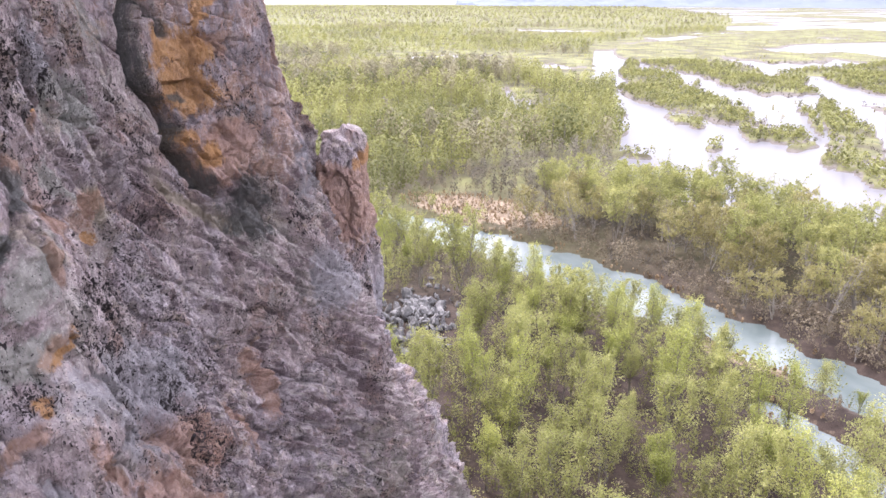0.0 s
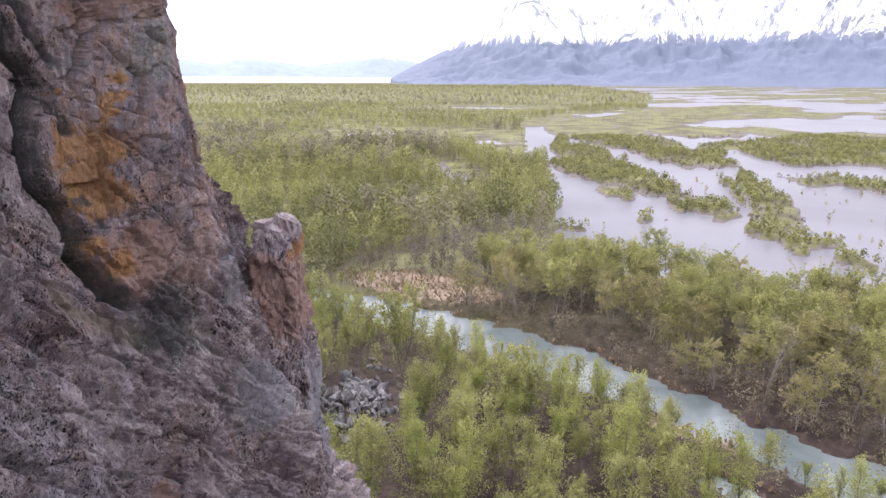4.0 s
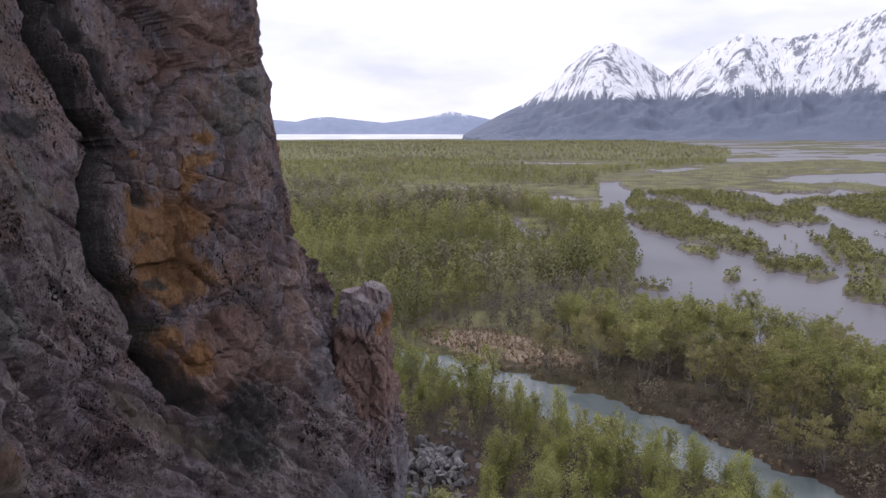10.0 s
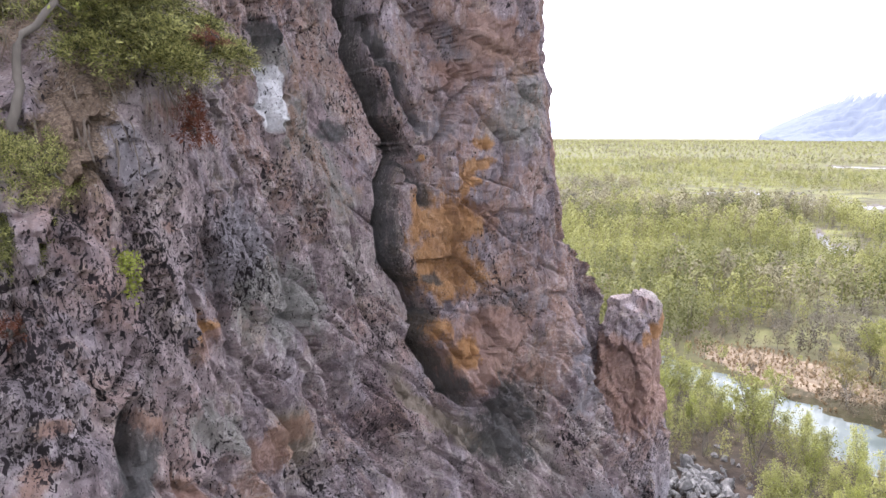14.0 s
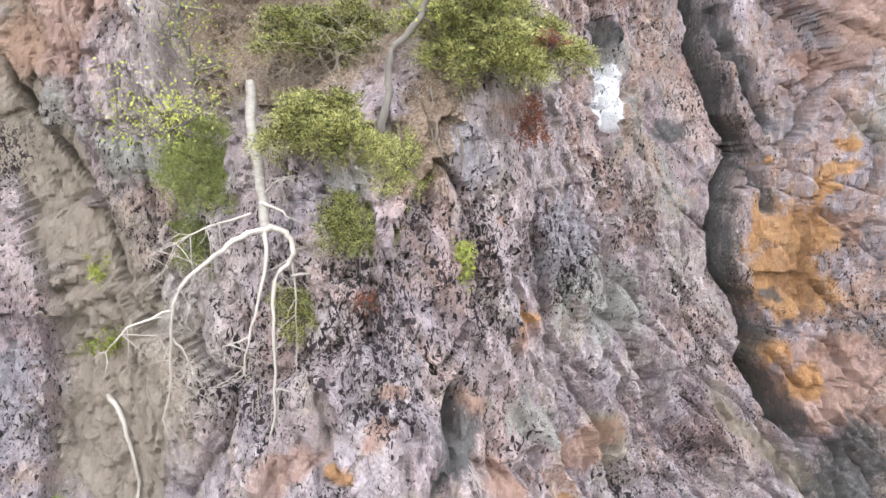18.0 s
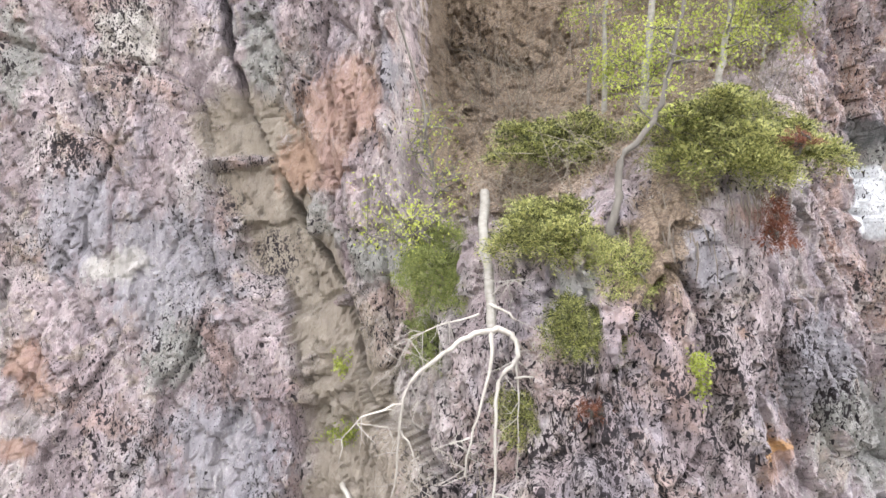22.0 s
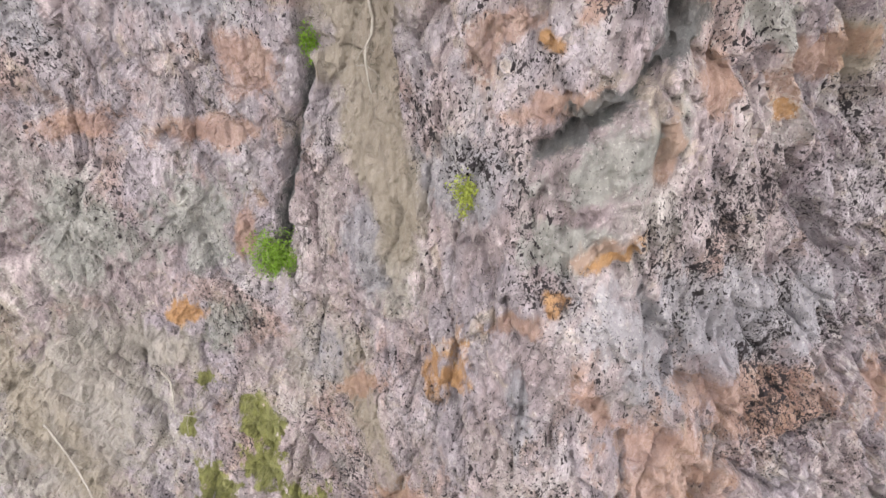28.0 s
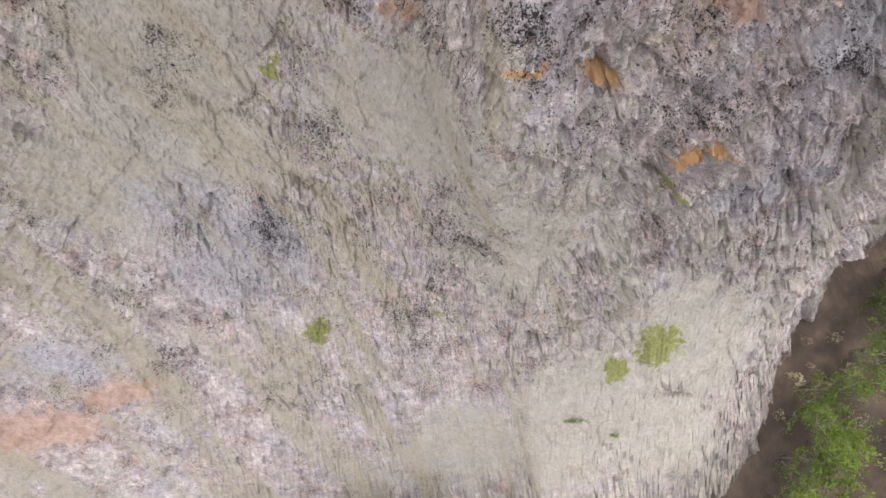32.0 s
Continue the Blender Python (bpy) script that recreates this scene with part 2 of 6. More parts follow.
    # the finer spots paint small shadows under rock chips into the colour
    for scale, lift, much in ((9.0, 0.035, 0.95), (16.0, 0.0, 1.0), (30.0, -0.010, 0.95), (52.0, -0.012, 0.85)):
        spots = noise_of(t, place_of(t, (1, 1, 0.6), (0, 32, 0)), scale, 2, 0.55, 0.5)
        f = ramp_of(t, sum_of(t, "SUBTRACT", sum_of(t, "ADD", spots, crowd), lift), [(0.640, 0.0), (0.655, 1.0)])
        col = blend(t, sum_of(t, "MULTIPLY", sum_of(t, "MULTIPLY", f, much), calm), col, (0.017, 0.013, 0.015))
    col = blend(t, 1.0, col, (1.14, 1.14, 1.14), "MULTIPLY")
    col = patch("moss", moss, col, 0.45, 0.62, 0.9, 0.9)
    t.links.new(col, b.inputs["Base Color"])
    b.inputs["Roughness"].default_value = 0.9
    b.inputs["Specular IOR Level"].default_value = 0.2
    chip = sum_of(t, "ADD", chips_of(t, rag, 4.5), sum_of(t, "MULTIPLY", chips_of(t, rag, 15.0), 1.3))
    bump(t, b, sum_of(t, "ADD", sum_of(t, "ADD", sum_of(t, "MULTIPLY", fine, 0.35), sum_of(t, "MULTIPLY", tiny, 0.45)), sum_of(t, "MULTIPLY", chip, 2.6)), 1.0, 0.10)
    return m


def plain(name, stops, scale=6.0, rough=0.85, bumpy=0.02, strength=0.6, stretch=(1, 1, 1)):
    m, t, b = nodes_of(name)
    v = place_of(t, stretch)
    n = sum_of(t, "ADD", sum_of(t, "MULTIPLY", noise_of(t, v, scale, 6, 0.62), 0.65), sum_of(t, "MULTIPLY", noise_of(t, v, scale * 0.13, 3), 0.35))
    t.links.new(ramp_of(t, n, stops), b.inputs["Base Color"])
    b.inputs["Roughness"].default_value = rough
    bump(t, b, noise_of(t, v, scale * 2.5, 6), strength, bumpy)
    return m


def leaf_material(name, dark, mid, light, through_light=0.45, single=0.34):
    m, t, b = nodes_of(name)
    g = t.nodes.new("ShaderNodeNewGeometry")
    o = t.nodes.new("ShaderNodeObjectInfo")
    v = place_of(t)
    k = sum_of(t, "ADD", sum_of(t, "MULTIPLY", g.outputs["Random Per Island"], single), sum_of(t, "MULTIPLY", noise_of(t, v, 0.35, 2), 1 - single))
    k = sum_of(t, "ADD", k, sum_of(t, "MULTIPLY", sum_of(t, "SUBTRACT", o.outputs["Random"], 0.5), 0.3))
    k = sum_of(t, "ADD", k, sum_of(t, "MULTIPLY", attr(t, "tone"), 0.75))
    col = ramp_of(t, k, [(0.2, dark), (0.5, mid), (0.85, light)])
    t.links.new(col, b.inputs["Base Color"])
    b.inputs["Roughness"].default_value = 0.6
    b.inputs["Specular IOR Level"].default_value = 0.2
    tr = t.nodes.new("ShaderNodeBsdfTranslucent")
    mx = t.nodes.new("ShaderNodeMixShader")
    mx.inputs[0].default_value = through_light
    t.links.new(col, tr.inputs[0])
    t.links.new(b.outputs[0], mx.inputs[1])
    t.links.new(tr.outputs[0], mx.inputs[2])
    t.links.new(mx.outputs[0], t.nodes["Material Output"].inputs[0])
    return m


ROCK = rock_material()
LEAF = leaf_material("spring_leaves", (0.18, 0.185, 0.066), (0.315, 0.322, 0.118), (0.45, 0.44, 0.18), 0.45, 0.28)
# far leaf and bud colours: flatter copies with distance haze put into them
FARLEAF = leaf_material("hazed_far_leaves", (0.12, 0.124, 0.048), (0.218, 0.220, 0.076), (0.31, 0.306, 0.114), 0.3, 0.1)
FAROLIVE = leaf_material("hazed_far_buds", (0.15, 0.135, 0.085), (0.205, 0.185, 0.115), (0.28, 0.255, 0.16), 0.25, 0.1)
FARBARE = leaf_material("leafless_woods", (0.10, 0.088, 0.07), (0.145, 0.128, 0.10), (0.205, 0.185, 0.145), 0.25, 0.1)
OLIVE = leaf_material("olive_buds", (0.19, 0.165, 0.075), (0.30, 0.272, 0.118), (0.41, 0.378, 0.17), 0.45, 0.3)
FRESH = leaf_material("fresh_leaves", (0.17, 0.19, 0.052), (0.33, 0.352, 0.105), (0.47, 0.47, 0.165), 0.45, 0.28)
JUNIPER = leaf_material("juniper_sprays", (0.032, 0.036, 0.012), (0.165, 0.166, 0.054), (0.37, 0.36, 0.14), 0.3, 0.6)
# juniper copy with shade put into its darker colour
SHADEJUNIPER = leaf_material("shaded_juniper_sprays", (0.04, 0.05, 0.016), (0.11, 0.125, 0.04), (0.22, 0.235, 0.085), 0.35, 0.45)
FERN = leaf_material("green_fern", (0.06, 0.105, 0.012), (0.115, 0.20, 0.022), (0.19, 0.30, 0.05), 0.45)
YOUNG = leaf_material("young_birch_leaves", (0.13, 0.155, 0.03), (0.25, 0.28, 0.06), (0.38, 0.40, 0.11), 0.45)
DEEP = leaf_material("deep_green_leaves", (0.03, 0.052, 0.008), (0.07, 0.105, 0.014), (0.14, 0.175, 0.028), 0.45)
RUSTY = leaf_material("rusty_dead_sprays", (0.055, 0.018, 0.010), (0.10, 0.035, 0.020), (0.15, 0.065, 0.04), 0.3)
GRASS = leaf_material("dry_grass", (0.17, 0.115, 0.065), (0.29, 0.21, 0.125), (0.39, 0.30, 0.195), 0.3)
BRUSH = leaf_material("bare_brush", (0.085, 0.068, 0.056), (0.155, 0.127, 0.105), (0.24, 0.205, 0.175), 0.25)
THICKET = leaf_material("budding_shrubs", (0.09, 0.07, 0.05), (0.16, 0.13, 0.09), (0.24, 0.20, 0.14), 0.3)
BARK = plain("grey_bark", [(0.3, (0.10, 0.085, 0.075)), (0.55, (0.20, 0.175, 0.155)), (0.75, (0.30, 0.27, 0.24))], 9, 0.9, stretch=(1, 1, 0.3))
PALEBARK = plain("pale_limb_bark", [(0.3, (0.16, 0.14, 0.12)), (0.55, (0.28, 0.255, 0.225)), (0.75, (0.38, 0.35, 0.32))], 9, 0.9, stretch=(1, 1, 0.3))
DARKBARK = plain("dark_twisted_bark", [(0.3, (0.02, 0.016, 0.013)), (0.55, (0.05, 0.042, 0.036)), (0.75, (0.085, 0.075, 0.065))], 12, 0.9, stretch=(1, 1, 0.3))
GREYBARK = plain("weathered_grey_bark", [(0.3, (0.05, 0.042, 0.036)), (0.55, (0.105, 0.092, 0.08)), (0.75, (0.17, 0.153, 0.137))], 12, 0.9, stretch=(1, 1, 0.3))
BIRCH = plain("pale_birch_bark", [(0.3, (0.06, 0.05, 0.042)), (0.42, (0.14, 0.125, 0.107)), (0.7, (0.215, 0.20, 0.18))], 14, 0.75, stretch=(1, 1, 2.2))
DEADWOOD = plain("bleached_wood", [(0.3, (0.15, 0.13, 0.11)), (0.5, (0.25, 0.225, 0.20)), (0.75, (0.32, 0.30, 0.275))], 12, 0.8, stretch=(1, 1, 0.3))
BOULDER = plain("grey_boulder", [(0.3, (0.05, 0.047, 0.05)), (0.5, (0.14, 0.135, 0.137)), (0.72, (0.30, 0.29, 0.285))], 3.0, 0.9, 0.05)


def ground_material():
    m, t, b = nodes_of("valley_ground")
    v = place_of(t)
    n1, n2 = noise_of(t, v, 0.9, 7, 0.65), noise_of(t, v, 0.06, 5)
    litter = ramp_of(t, n1, [(0.3, (0.016, 0.010, 0.008)), (0.5, (0.034, 0.021, 0.016)), (0.7, (0.066, 0.045, 0.034))])
    green = ramp_of(t, noise_of(t, v, 0.25, 7, 0.65), [(0.35, (0.11, 0.114, 0.04)), (0.5, (0.16, 0.164, 0.055)), (0.65, (0.205, 0.205, 0.075))])
    col = blend(t, sum_of(t, "MULTIPLY", ramp_of(t, n2, [(0.4, 0.25), (0.6, 0.95)]), attr(t, "far")), litter, green)
    tan = ramp_of(t, n1, [(0.3, (0.10, 0.072, 0.045)), (0.5, (0.20, 0.148, 0.10)), (0.7, (0.31, 0.25, 0.18))])
    mud = ramp_of(t, n1, [(0.3, (0.075, 0.062, 0.052)), (0.7, (0.16, 0.14, 0.125))])
    col = blend(t, ramp_of(t, sum_of(t, "ADD", attr(t, "tan"), sum_of(t, "MULTIPLY", sum_of(t, "SUBTRACT", n1, 0.5), 0.8)), [(0.4, 0.0), (0.6, 1.0)]), col, tan)
    col = blend(t, ramp_of(t, sum_of(t, "ADD", attr(t, "mud"), sum_of(t, "MULTIPLY", sum_of(t, "SUBTRACT", n1, 0.5), 0.5)), [(0.4, 0.0), (0.6, 1.0)]), col, mud)
    t.links.new(col, b.inputs["Base Color"])
    b.inputs["Roughness"].default_value = 0.95
    bump(t, b, n1, 0.7, 0.25)
    return m


def water_material(name, deep, shoal, rough, scale):
    m, t, b = nodes_of(name)
    v = place_of(t)
    t.links.new(ramp_of(t, noise_of(t, v, scale, 5, 0.55, 0.5), [(0.35, deep), (0.65, shoal)]), b.inputs["Base Color"])
    b.inputs["Roughness"].default_value = rough
    b.inputs["IOR"].default_value = 1.33
    b.inputs["Specular IOR Level"].default_value = 0.5 if rough < 0.2 else 0.07
    bump(t, b, noise_of(t, v, 1.4, 4, 0.6), 0.12, 0.05)
    return m


GROUND = ground_material()
SILT = water_material("silty_water", (0.126, 0.123, 0.134), (0.164, 0.161, 0.173), 0.3, 0.02)
CREEK = water_material("glacial_creek_water", (0.085, 0.105, 0.104), (0.165, 0.188, 0.186), 0.04, 0.12)
ICE = water_material("pale_lake_ice", (0.62, 0.64, 0.66), (0.75, 0.76, 0.78), 0.5, 0.004)


def mountain_material(name, haze_dark, haze_light, rock_dark, rock_light):
    m, t, b = nodes_of(name)
    v = place_of(t)
    n1 = noise_of(t, v, 0.012, 9, 0.7, 0.4)
    # lower slopes: the blue of distance haze is mixed into their colour
    base = ramp_of(t, n1, [(0.35, haze_dark), (0.72, haze_light)])
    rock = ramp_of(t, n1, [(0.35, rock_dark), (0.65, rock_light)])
    high = attr(t, "snowline")
    fall = t.nodes.new("ShaderNodeCombineXYZ")
    t.links.new(sum_of(t, "MULTIPLY", attr(t, "across"), 3.0), fall.inputs[0])
    t.links.new(sum_of(t, "MULTIPLY", attr(t, "down"), 1.5), fall.inputs[1])
    streak = noise_of(t, fall.outputs[0], 1.0, 10, 0.8, 0.35)
    coarse = noise_of(t, fall.outputs[0], 0.28, 3, 0.5, 0.4)
    streak = sum_of(t, "ADD", sum_of(t, "MULTIPLY", streak, 0.72), sum_of(t, "MULTIPLY", coarse, 0.28))
    f = sum_of(t, "ADD", high, sum_of(t, "MULTIPLY", sum_of(t, "SUBTRACT", streak, 0.5), ramp_of(t, high, [(0.05, 0.6), (0.5, 4.3)])))
    col = blend(t, ramp_of(t, high, [(0.3, 0.0), (0.6, 1.0)]), base, rock)
    col = blend(t, ramp_of(t, f, [(0.47, 0.0), (0.60, 1.0)]), col, (0.72, 0.73, 0.76))
    t.links.new(col, b.inputs["Base Color"])
    b.inputs["Roughness"].default_value = 0.9
    bump(t, b, n1, 0.3, 10.0)
    return m


# distance haze is painted into both colour sets, more strongly in the far range
MOUNTAIN = mountain_material("haze_tinted_snowy_mountain", (0.108, 0.13, 0.18), (0.14, 0.163, 0.215), (0.10, 0.115, 0.15), (0.24, 0.255, 0.29))
HAZY = mountain_material("haze_tinted_far_mountain", (0.24, 0.29, 0.40), (0.30, 0.35, 0.46), (0.34, 0.38, 0.46), (0.46, 0.49, 0.55))

# ---- noise on arrays of points ----
def rnd(ix, iy, iz, k):
    h = (ix.astype(np.int64) * 374761393 + iy.astype(np.int64) * 668265263 + iz.astype(np.int64) * 1442695041 + k * 1274126177) & 0xFFFFFFFF
    h = ((h ^ (h >> 13)) * 1274126177) & 0xFFFFFFFF
    h = ((h ^ (h >> 16)) * 2246822519) & 0xFFFFFFFF
    return ((h ^ (h >> 15)) & 0xFFFFFF) / float(0xFFFFFF)


def vnoise(p, k=0):
    i = np.floor(p).astype(np.int64)
    f = p - i
    f = f * f * f * (f * (f * 6 - 15) + 10)
    out = 0.0
    for dx in (0, 1):
        for dy in (0, 1):
            for dz in (0, 1):
                w = (f[:, 0] if dx else 1 - f[:, 0]) * (f[:, 1] if dy else 1 - f[:, 1]) * (f[:, 2] if dz else 1 - f[:, 2])
                out = out + w * rnd(i[:, 0] + dx, i[:, 1] + dy, i[:, 2] + dz, k)
    return out * 2 - 1


def fbm(p, octaves=4, k=0, gain=0.5):
    out, a = 0.0, 1.0
    for o in range(octaves):
        out = out + a * vnoise(p * 2.03 ** o + 17.3 * o, k + o)
        a *= gain
    return out


def facets(p, k=0):
    """Broken blocks: in each cell a tilted plane, and the distance to the cell's edge."""
    i = np.floor(p).astype(np.int64)
    best, second = np.full(len(p), 9.0), np.full(len(p), 9.0)
    val = np.zeros(len(p))
    for dx in (-1, 0, 1):
        for dy in (-1, 0, 1):
            for dz in (-1, 0, 1):
                c = (i[:, 0] + dx, i[:, 1] + dy, i[:, 2] + dz)
                off = p - np.stack([c[0] + rnd(*c, k), c[1] + rnd(*c, k + 1), c[2] + rnd(*c, k + 2)], -1)
                d = (off ** 2).sum(1)
                v = off[:, 0] * (rnd(*c, k + 3) - 0.5) + off[:, 1] * (rnd(*c, k + 4) - 0.5) + off[:, 2] * (rnd(*c, k + 5) - 0.5) + (rnd(*c, k + 6) - 0.5) * 0.7
                near = d < best
                second = np.where(near, best, np.minimum(second, d))
                val = np.where(near, v, val)
                best = np.where(near, d, best)
    return val, np.sqrt(second) - np.sqrt(best)


# ---- the cliff: a curve in plan, leaning outwards towards its foot ----
PLAN = [(-60, -95), (-30, -70), (-15, -45), (-11, -25), (-10.8, -12), (-10.6, -4), (-10.1, -0.9), (-9.2, 1.2), (-7.4, 2.0), (-5.4, 2.7), (-4.75, 3.7),
        (-5.1, 5.2), (-6.0, 7.3), (-6.5, 9.2), (-5.7, 10.3), (-4.7, 10.9), (-3.8, 11.5), (-4.1, 12.7), (-6.2, 16), (-7.7, 19.5), (-6.6, 22), (-4.9, 22.9), (-4.6, 24.2),
        (-6, 28), (-11, 34), (-22, 42), (-45, 50), (-90, 60)]
LEAN_Z = [-3, 0, 5, 10, 15, 21.3, 25.5, 28.5, 31, 33, 35, 40, 48, 60]
LEAN = [25.5, 22.0, 15.3, 10.2, 6.6, 4.2, 2.7, 1.7, 0.8, 0.3, 0, -0.6, -3.5, -10]


def plan_curve():
    p = np.array(PLAN, float)
    out = []
    for j in range(len(p) - 1):
        a, b, c, d = p[max(j - 1, 0)], p[j], p[j + 1], p[min(j + 2, len(p) - 1)]
        for u in np.linspace(0, 1, 24, endpoint=False):
            out.append(0.5 * ((2 * b) + (c - a) * u + (2 * a - 5 * b + 4 * c - d) * u * u + (3 * b - a - 3 * c + d) * u ** 3))
    out.append(p[-1])
    out = np.array(out)
    s = np.r_[0, np.cumsum(np.linalg.norm(np.diff(out, axis=0), axis=1))]
    return s, out


CURVE_S, CURVE = plan_curve()
EASY_S = np.arange(0, CURVE_S[-1], 0.5)
EASY = np.stack([np.convolve(np.pad(np.interp(EASY_S, CURVE_S, CURVE[:, d]), 16, "edge"), np.hanning(35)[1:-1] / np.hanning(35).sum(), "valid") for d in (0, 1)], -1)


def curve_at(s):
    return np.stack([np.interp(s, CURVE_S, CURVE[:, 0]), np.interp(s, CURVE_S, CURVE[:, 1])], -1)


def outward(s, reach):
    a, b = curve_at(s - reach), curve_at(s + reach)
    d = b - a
    d /= np.linalg.norm(d, axis=1, keepdims=True)
    return np.stack([d[:, 1], -d[:, 0]], -1)


def s_near(x, y):
    return CURVE_S[np.argmin((CURVE[:, 0] - x) ** 2 + (CURVE[:, 1] - y) ** 2)]


def step(x, a, b):
    u = np.clip((x - a) / (b - a), 0, 1)
    return u * u * (3 - 2 * u)


def to_line(s, z, line):
    """Distance to a broken line on the face, and the side it lies on."""
    d, side = np.full(len(s), 1e9), np.zeros(len(s))
    for (a, b), (c, e) in zip(line[:-1], line[1:]):
        ux, uz = c - a, e - b
        k = np.clip(((s - a) * ux + (z - b) * uz) / (ux * ux + uz * uz), 0, 1)
        q = np.hypot(s - a - k * ux, z - b - k * uz)
        sd = np.sign((s - a) * uz - (z - b) * ux)
        side = np.where(q < d, sd, side)
        d = np.minimum(d, q)
    return d, side


S_RIB, S_GULLY, S_CRACK, S_CORNER, S_PILLAR = s_near(-4.75, 3.7), s_near(-9.2, 1.2), s_near(-6.5, 9.2), s_near(-3.8, 11.5), s_near(-4.7, 23.5)


def base_face(s, z):
    """The face without its relief."""
    c = curve_at(s)
    low = step(z, 12, 24)[:, None]
    c = c * low + np.stack([np.interp(s, EASY_S, EASY[:, d]) for d in (0, 1)], -1) * (1 - low)
    o = outward(s, 9.0) * low + outward(s, 24.0) * (1 - low)
    o /= np.linalg.norm(o, axis=1, keepdims=True)
    lean = np.interp(z, LEAN_Z, LEAN)
    low = step(s, S_PILLAR - 4.5, S_PILLAR - 0.5)
    lean = np.where(z < 35, lean * (1 - np.interp(z, [11, 14, 20, 22], [0.25, 0.4, 0.78, 0.85]) * low) * (1 - 0.44 * step(s, S_CORNER - 3, S_CORNER + 8) * step(-z, -14, -4)), lean)
    # the ledge above the rib, where shrubs and birches stand
    ledge = step(s, S_GULLY + 2.1, S_GULLY + 3.3) * (1 - step(s, S_RIB + 2.2, S_RIB + 3.6))
    rise = 1.7 * step(s, S_RIB - 1.2, S_RIB + 1.8)
    lean = lean - ledge * np.interp(z - rise * (1 - step(z, 37.5, 40)), [34.2, 35.0, 36.2, 37.6, 40, 48], [0, 0.5, 2.2, 4.4, 5.3, 8.0])
    # beyond the corner the crest steps down to a pillar
    crest = np.interp(s, [S_CORNER + 3.0, S_PILLAR - 4.5, S_PILLAR - 2.2, S_PILLAR - 1.4, S_PILLAR - 1.0, S_PILLAR + 0.5, S_PILLAR + 2, S_PILLAR + 8], [44, 32.8, 31.4, 30.6, 28.9, 28.2, 27.5, 26.5])
    over = np.clip(z - crest, 0, 40) * step(s, S_CORNER + 2.0, S_CORNER + 4.0)
    lean = lean + 0.28 * step(z, 35.5, 39) * np.exp(-((s - S_CORNER) / 2.2) ** 2)
    lean = lean - 2.2 * over
    return c, o, lean, over


def relief(p):
    """Blocks, ribs and grain of the rock."""
    g = p @ np.array(((0.96, 0, 0.29), (0, 1, 0), (-0.29, 0, 0.96))).T
    w = np.stack([fbm(p * 0.8, 3, 50), fbm(p * 0.8, 3, 60), fbm(p * 0.8, 3, 70)], -1)
    a, ea = facets((g + 0.14 * w) * np.array((0.42, 0.42, 0.22)), 100)
    b, eb = facets((g + 0.09 * w) * np.array((1.25, 1.25, 0.62)), 200)
    c, ec = facets((g + 0.05 * w) * np.array((3.6, 3.6, 2.0)), 300)
    e, ee = facets((g + 0.025 * w) * np.array((9.0, 9.0, 5.5)), 350)
    d = 0.30 * a + 0.20 * b + 0.125 * c + 0.08 * e
    d -= 0.10 * np.exp(-(ea / 0.02) ** 2) + 0.07 * np.exp(-(eb / 0.04) ** 2) + 0.03 * np.exp(-(ec / 0.09) ** 2)
    d += 0.16 * fbm(p * 0.3, 2, 400) + 0.035 * fbm(g * np.array((2.6, 2.6, 0.8)), 4, 500, 0.62)
    return d


# stains and crusts on the face: place along it, height, half length, half breadth, turn in degrees
PATCHES = {k: [] for k in ("gold", "rust", "pale", "dirt", "dust", "slate_shade", "blue", "sage", "chalk", "litter", "lichen", "moss")}


def stain(kind, *spots):
    PATCHES[kind] += spots


stain("gold", (128.86, 34.44, 0.49, 0.18, 35), (129.12, 35.05, 0.14, 0.13, 20), (128.27, 33.62, 0.54, 0.46, 11), (127.76, 33.52, 0.45, 0.19, 84), (127.78, 31.8, 0.37, 0.23, -46), (128.1, 31.4, 0.29, 0.21, 30), (128.09, 34.62, 0.1, 0.06, 47), (127.81, 35.43, 0.26, 0.05, -73), (128.23, 32.88, 0.59, 0.51, 6))
stain("rust", (128.69, 31.75, 0.76, 0.46, 9), (129.05, 30.95, 0.59, 0.26, 3), (128.81, 33.75, 0.42, 0.32, -1), (129.33, 36.46, 0.57, 0.45, -36), (128.87, 35.99, 0.43, 0.3, -1), (130.02, 36.59, 0.53, 0.25, 75), (130.76, 34.95, 0.51, 0.41, 50), (121.28, 32.67, 0.22, 0.14, -31), (120.26, 32.74, 0.13, 0.1, -19), (121.71, 35.25, 0.27, 0.11, 1))
stain("blue", (128.83, 36.54, 0.34, 0.18, -71), (128.31, 35.24, 0.47, 0.29, 3), (129.3, 32.35, 0.59, 0.27, 1), (130.27, 30.94, 0.95, 0.5, 78), (123.2, 33.94, 1.05, 0.6, -9))
stain("sage", (129.76, 35.4, 0.66, 0.54, 52), (125.73, 35.15, 0.64, 0.5, 12), (126.5, 34.27, 0.66, 0.44, -65), (125.37, 36.06, 0.61, 0.38, 15), (124.19, 33.04, 0.99, 0.55, -13))
stain("slate_shade", (128.53, 29.92, 0.55, 0.41, 43), (128.02, 32.71, 0.15, 0.1, -2), (120.95, 32.52, 0.27, 0.19, 43), (125.31, 36.4, 0.33, 0.24, 78), (126.57, 34.97, 0.34, 0.21, 14))
stain("dirt", (127.69, 30.39, 1.09, 0.2, -52), (124.1, 31.37, 0.67, 0.37, -36))
stain("chalk", (125.13, 35.53, 0.39, 0.28, 76))
stain("litter", (120.75, 35.19, 0.33, 0.24, 50), (120.57, 34.7, 0.24, 0.18, 81))
